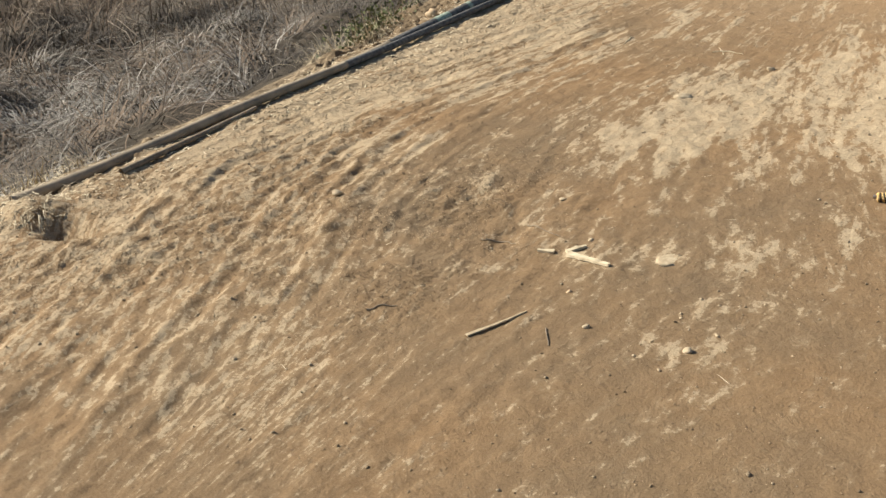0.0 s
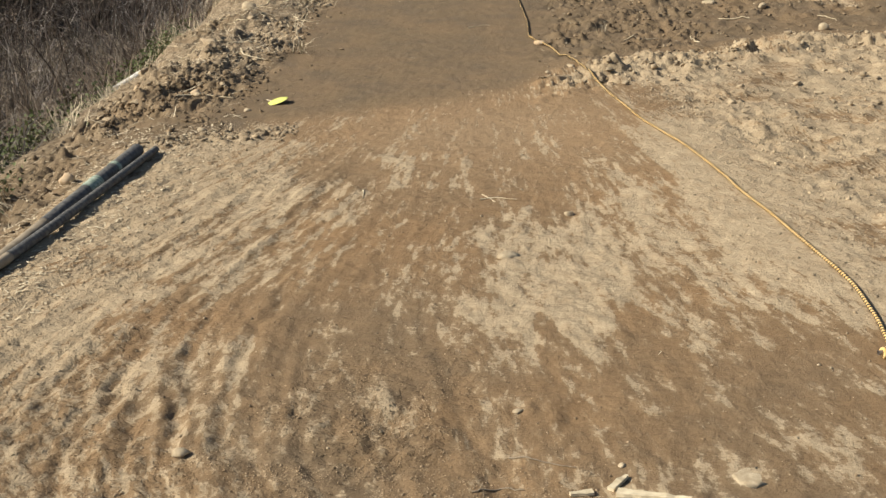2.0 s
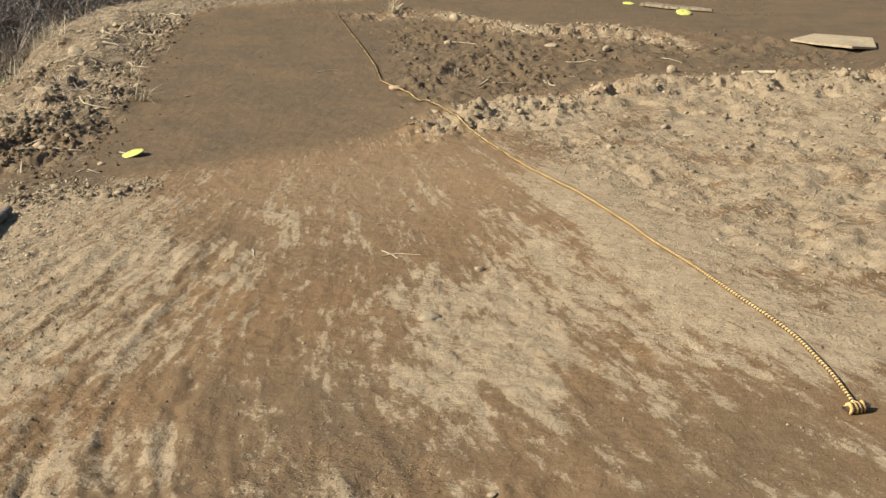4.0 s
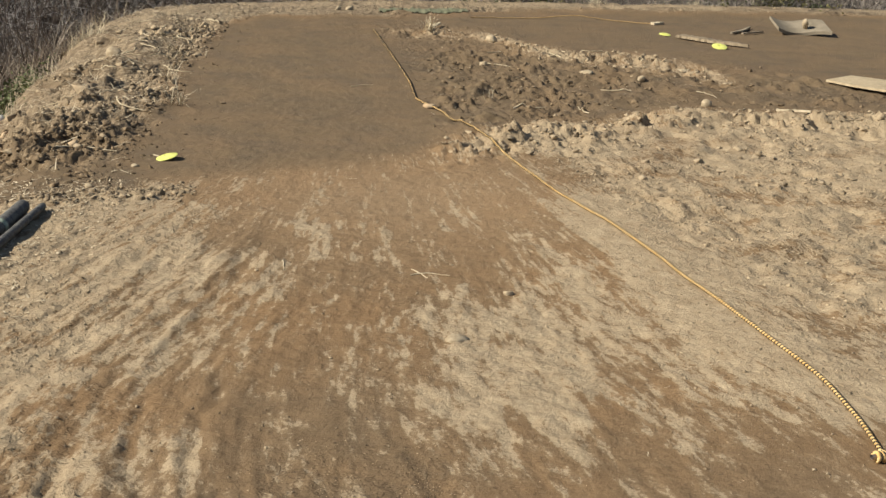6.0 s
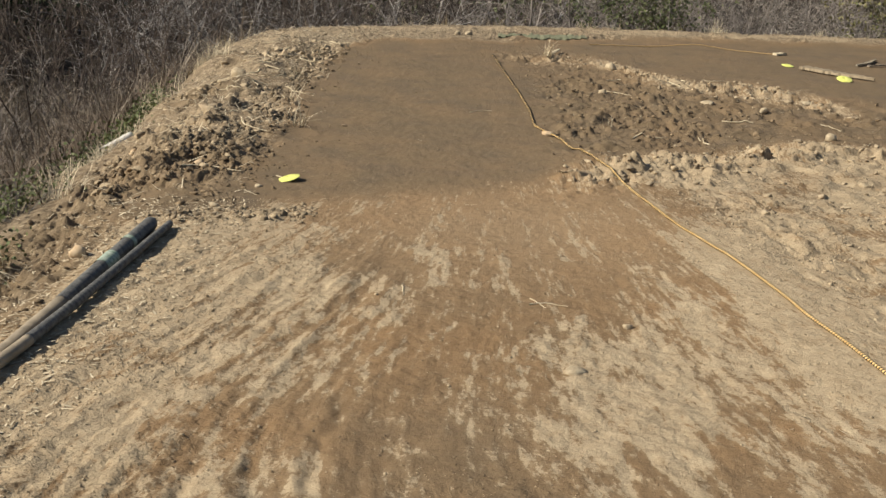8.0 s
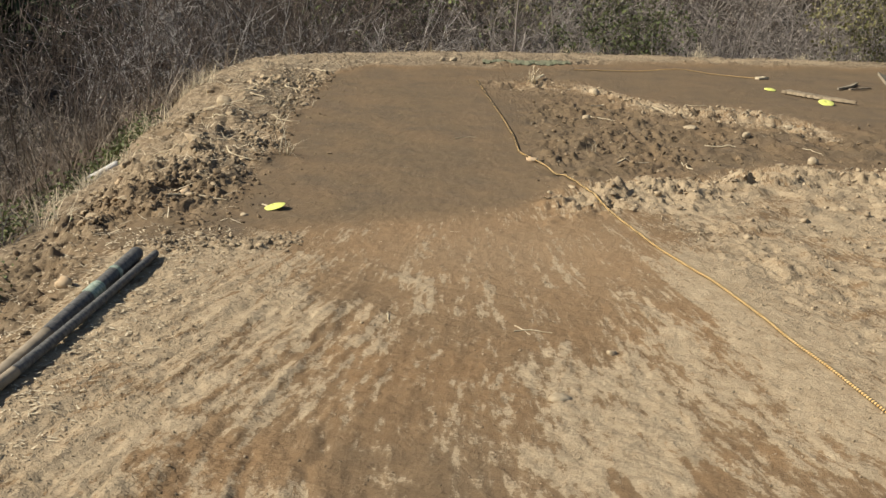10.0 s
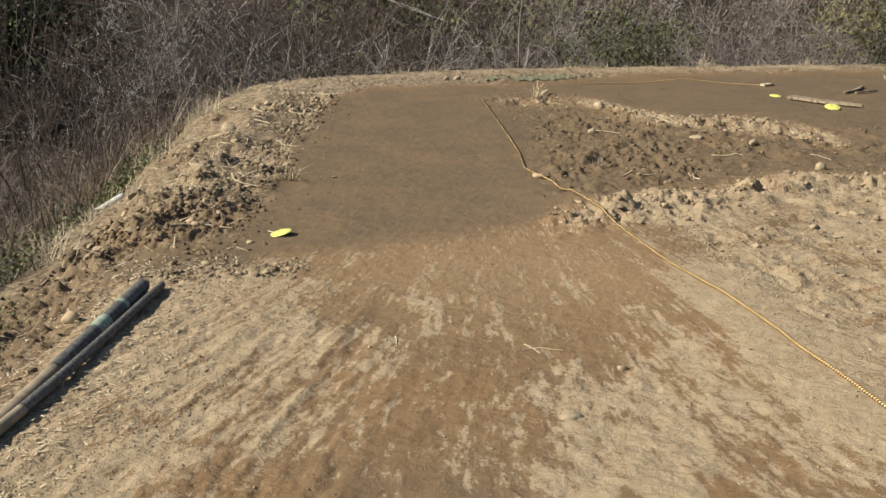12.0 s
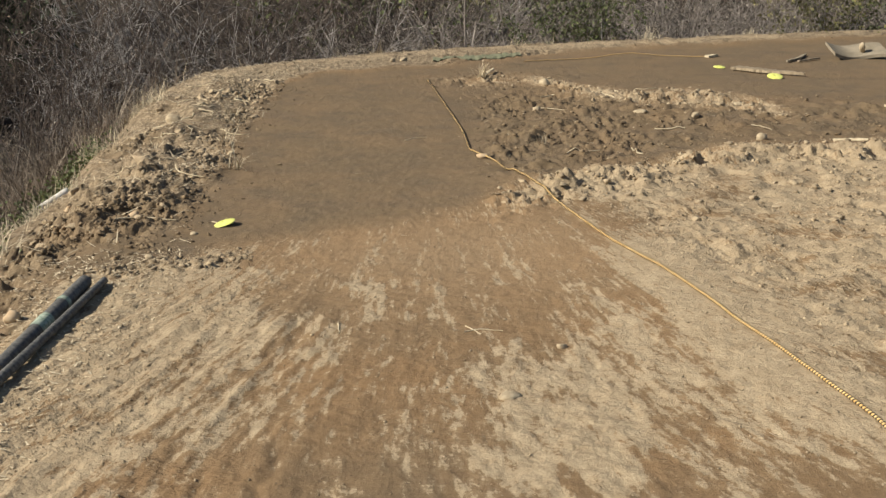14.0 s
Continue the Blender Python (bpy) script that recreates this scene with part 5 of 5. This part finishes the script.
def slab():
    ob = thing("rubble_slab", 4.93, 13.8, ground_at(4.93, 13.8), "grey bent sheet of rubble lying on the far track", "rubble")
    n, m = 30, 10
    top, low = [], []
    for i in range(n):
        for j in range(m):
            u, w = i / (n - 1), j / (m - 1)
            x, y = (u - 0.5) * 0.6, (w - 0.5) * 0.36 + 0.10 * math.sin(3 * u)
            h = 0.035 + 0.085 * w + 0.05 * (1 - u) ** 2 - 0.03 * math.sin(5 * u)
            top.append((x, y, h))
            low.append((x, y, h - 0.035))
    k = n * m
    f = []
    for i in range(n - 1):
        for j in range(m - 1):
            a = i * m + j
            f += [(a, a + m, a + m + 1, a + 1), (k + a, k + a + 1, k + a + m + 1, k + a + m)]
    rim = [i * m for i in range(n)] + [(n - 1) * m + j for j in range(1, m)] + [i * m + m - 1 for i in range(n - 2, -1, -1)] + [j for j in range(m - 2, 0, -1)]
    for a, b in zip(rim, rim[1:] + rim[:1]):
        f.append((b, a, k + a, k + b))
    part("sheet", mesh_from("sheet", top + low, f, CONCRETE), CONCRETE, ob)
    return ob


slab()
v, f = lump(np.random.default_rng(5), 0.045, 0.04, 0.06, 0.15)
weight = new("stone", mesh_from("stone", v, f, STONE))
weight.matrix_basis = pose(4.98, 13.8, ground_at(4.93, 13.8) + 0.12)
tagged(weight, "pale stone weighing down the grey sheet", "stone", "loose stones on the track")


def flat_sheet():
    """A pale warped sheet with a pointed end."""
    rim = [(3.98, 10.36), (4.26, 10.55), (4.42, 10.75), (4.52, 10.45), (4.66, 10.30), (4.56, 9.98), (4.30, 9.85), (4.10, 10.10)]
    cx, cy = 4.36, 10.3
    z = ground_at(cx, cy) + 0.012
    bm = bmesh.new()
    top = [bm.verts.new((x, y, z + 0.022 + 0.02 * math.sin(2.2 * i))) for i, (x, y) in enumerate(rim)]
    low = [bm.verts.new((v.co.x, v.co.y, v.co.z - 0.018)) for v in top]
    mid = bm.verts.new((cx, cy, z + 0.035))
    mid2 = bm.verts.new((cx, cy, z + 0.017))
    n = len(rim)
    for i in range(n):
        j = (i + 1) % n
        bm.faces.new((mid, top[j], top[i]))
        bm.faces.new((mid2, low[i], low[j]))
        bm.faces.new((top[i], top[j], low[j], low[i]))
    bmesh.ops.recalc_face_normals(bm, faces=bm.faces)
    return tagged(part("board_scrap", bm, PLANK_PALE), "pale warped scrap of board on damp earth", "board")


flat_sheet()


def white_pipe():
    z = ground_at(-2.24, 8.35)
    ob = thing("white_pipe", 0, 0, 0, "short length of dirty white pipe on the rim", "pipe")
    line = np.linspace((-2.32, 8.15, ground_at(-2.32, 8.15) + 0.03), (-2.2, 8.4, ground_at(-2.2, 8.4) + 0.0), 8)
    part("pipe", mesh_from("pipe", *hollow(line, 0.032, 0.004), WHITE_PLASTIC, True), WHITE_PLASTIC, ob)


white_pipe()


def green_net():
    """A strip of crumpled net lying over the far rim."""
    n, m = 60, 8
    xs, ys = [], []
    for i in range(n):
        for j in range(m):
            xs.append(0.35 + 1.0 * i / (n - 1))
            ys.append(13.98 + 0.42 * i / (n - 1) + 0.3 * j / (m - 1) + 0.03 * math.sin(i * 0.8))
    z = height(np.array(xs), np.array(ys)) + 0.012 + 0.005 * np.random.default_rng(3).uniform(-1, 1, n * m)
    top = np.stack([xs, ys, z], 1)
    low = top - (0, 0, 0.006)
    i, j = np.meshgrid(np.arange(n - 1), np.arange(m - 1), indexing="ij")
    f = np.stack([i * m + j, (i + 1) * m + j, (i + 1) * m + j + 1, i * m + j + 1], -1).reshape(-1, 4)
    ob = new("green_net", mesh_from("green_net", np.concatenate([top, low]), np.concatenate([f, f[:, ::-1] + n * m]), GREEN_NET))
    return tagged(ob, "faded green net lying along the far rim", "net")


green_net()


def twig(points, radius, mat, label, seed):
    line = smooth_line(points, 0.012)
    rng = np.random.default_rng(seed)
    z = height(line[:, 0], line[:, 1]) + radius * 0.9
    line = np.c_[line + rng.normal(0, 0.0015, line.shape), z]
    ob = new("twig", mesh_from("twig", *tube(line, np.linspace(radius, radius * 0.5, len(line)), 6), mat, True))
    return tagged(ob, label, "twig", "twigs on the track")


twig([(0.29, 1.80), (0.32, 1.845), (0.37, 1.87)], 0.0035, WOOD_GREY, "dark twig on packed earth", 2)
twig([(0.29, 4.87), (0.36, 4.90), (0.45, 4.88)], 0.0028, WOOD_PALE, "pale straw lying across the track", 3)
twig([(0.30, 4.94), (0.36, 4.85)], 0.0025, WOOD_PALE, "short pale straw on the track", 4)
twig([(0.05, 9.21), (0.13, 9.3), (0.22, 9.33)], 0.003, WOOD_PALE, "pale straw on damp earth", 5)
twig([(-0.22, 5.0), (-0.21, 4.87)], 0.0025, WOOD_PALE, "short pale straw on packed earth", 6)
twig([(0.9, 1.92), (0.93, 1.87), (0.96, 1.83)], 0.003, WOOD_GREY, "thin dark twig on packed earth", 7)
twig([(-1.0, 6.82), (-0.93, 6.76)], 0.004, WOOD_PALE, "pale twig beside the yellow marker disc", 9)
twig([(0.45, 2.62), (0.52, 2.60), (0.62, 2.56)], 0.0025, WOOD_GREY, "thin bent twig near broken wood", 10)
twig([(0.36, 2.43), (0.43, 2.475), (0.50, 2.46)], 0.0028, WOOD_GREY, "dark root end in loose earth", 11)


def litter(name, count, density, region, length, width, mat, label, seed):
    """Short straws strewn flat."""
    rng = np.random.default_rng(seed)
    x = rng.uniform(region[0], region[1], count * 12)
    y = rng.uniform(region[2], region[3], count * 12)
    keep = rng.uniform(0, 1, len(x)) < density(x, y)
    x, y = x[keep][:count], y[keep][:count]
    n = len(x)
    v, f = blades(rng, x, y, height(x, y) + 0.004, rng.uniform(*length, n), rng.uniform(*width, n), rng.uniform(1.42, 1.55, n), rng.uniform(-0.1, 0.05, n), rng.uniform(0, 6.28, n))
    return tagged(new(name, mesh_from(name, v, f, mat)), label, "straw", kind="stuff")


litter("bank_straw", 1500, lambda x, y: (0.35 + 0.65 * step(6.8, 7.6, y)) * masks(x, y)[4] * step(0.15, -0.05, outside(x, y)), (-2.3, -0.8, 5.75, 14), (0.04, 0.16), (0.003, 0.008), STRAW, "bits of straw and root strewn over the bank", 21)
litter("track_straw", 500, lambda x, y: 0.015 + masks(x, y)[2] * step(0.3, 0.8, x), (-1.3, 3.5, 1.2, 14), (0.015, 0.07), (0.002, 0.005), STRAW, "bits of straw strewn over the rough ground", 22)
litter("pipe_straw", 2600, lambda x, y: step(0.55, 0.1, np.abs(x + 0.06 - np.interp(y, [2.1, 3.6, 5.7], [-1.75, -1.5, -1.3]))), (-2.15, -0.8, 1.8, 6.2), (0.008, 0.04), (0.003, 0.008), STRAW, "chopped straw and chips beside the hose", 23)


def tuft(x, y, count, tall, label, seed):
    rng = np.random.default_rng(seed)
    bx, by = rng.normal(x, 0.03, count), rng.normal(y, 0.03, count)
    v, f = blades(rng, bx, by, height(bx, by) - 0.01, rng.uniform(0.4, 1.0, count) * tall, rng.uniform(0.003, 0.007, count), np.abs(rng.normal(0, 0.5, count)), rng.uniform(0.1, 0.8, count), rng.uniform(0, 6.28, count))
    return tagged(new("grass_tuft", mesh_from("grass_tuft", v, f, STRAW)), label, "grass", "dry tufts on the plateau")


tuft(-1.06, 8.25, 26, 0.26, "dry straw tuft at the foot of the bank", 41)
tuft(0.80, 12.55, 60, 0.22, "dry straw tuft on the low far ridge", 42)
tuft(1.02, 9.0, 14, 0.18, "thin dry tuft among damp clods", 43)
tuft(-1.25, 9.2, 22, 0.2, "dry straw tuft on the bank", 44)
tuft(-1.35, 10.4, 24, 0.2, "dry root tuft on the bank", 45)


# ---- single clods and roots ----
def earth_clods():
    rng = np.random.default_rng(77)
    spots = []
    while len(spots) < 62:
        x, y = rng.uniform(-2.05, -1.0), rng.uniform(5.9, 12.5)
        m = masks(np.array([x]), np.array([y]))
        if rng.uniform() < float(m[2][0]) * 1.4 - 0.2 and float(outside(np.array([x]), np.array([y]))[0]) < -0.05:
            spots.append((x, y, CLOD_DRY, "rough dry clod of earth on the bank"))
    while len(spots) < 100:
        x, y = rng.uniform(0.6, 3.9), rng.uniform(8.0, 11.5)
        m = masks(np.array([x]), np.array([y]))
        if rng.uniform() < float(m[2][0]):
            pale = float(m[1][0]) > 0.4
            spots.append((x, y, CLOD_PALE if pale else CLOD_DARK, "rough pale clod on the low ridge" if pale else "rough damp clod on the broken ground"))
    for x, y, mat, label in spots:
        s = rng.uniform(0.02, 0.05) if x < 0 else rng.uniform(0.014, 0.034)
        v, f = lump(rng, s * rng.uniform(0.8, 1.4), s * rng.uniform(0.7, 1.1), s * rng.uniform(0.45, 0.8), 0.3, False, 0.35, 8)
        ob = new("earth_clod", mesh_from("earth_clod", v, f, mat))
        ob.matrix_basis = pose(x, y, ground_at(x, y) + s * 0.18)
        tagged(ob, label, "clod", "clods of earth")


earth_clods()


def roots():
    rng = np.random.default_rng(78)
    for n in range(44):
        if n < 32:
            x, y = rng.uniform(-2.0, -1.3), rng.uniform(6.6, 12.4)
            label = "pale dry root lying on the bank"
        else:
            x, y = rng.uniform(0.7, 3.2), rng.uniform(8.6, 11.8)
            label = "pale dry stalk on the broken ground"
        a, length, r = rng.uniform(0, 6.28), rng.uniform(0.12, 0.38), rng.uniform(0.0025, 0.006)
        pts = [(x, y)]
        for _ in range(5):
            a += rng.normal(0, 0.45)
            pts.append((pts[-1][0] + math.cos(a) * length / 5, pts[-1][1] + math.sin(a) * length / 5))
        line = smooth_line(pts, 0.02)
        z = np.linspace(ground_at(*line[0]), ground_at(*line[-1]), len(line))
        z = np.maximum(z, height(line[:, 0], line[:, 1])) + r
        ob = new("root", mesh_from("root", *tube(np.c_[line, z], np.linspace(r, r * 0.5, len(line)), 6), WOOD_PALE, True))
        tagged(ob, label, "root", "dry roots")


roots()
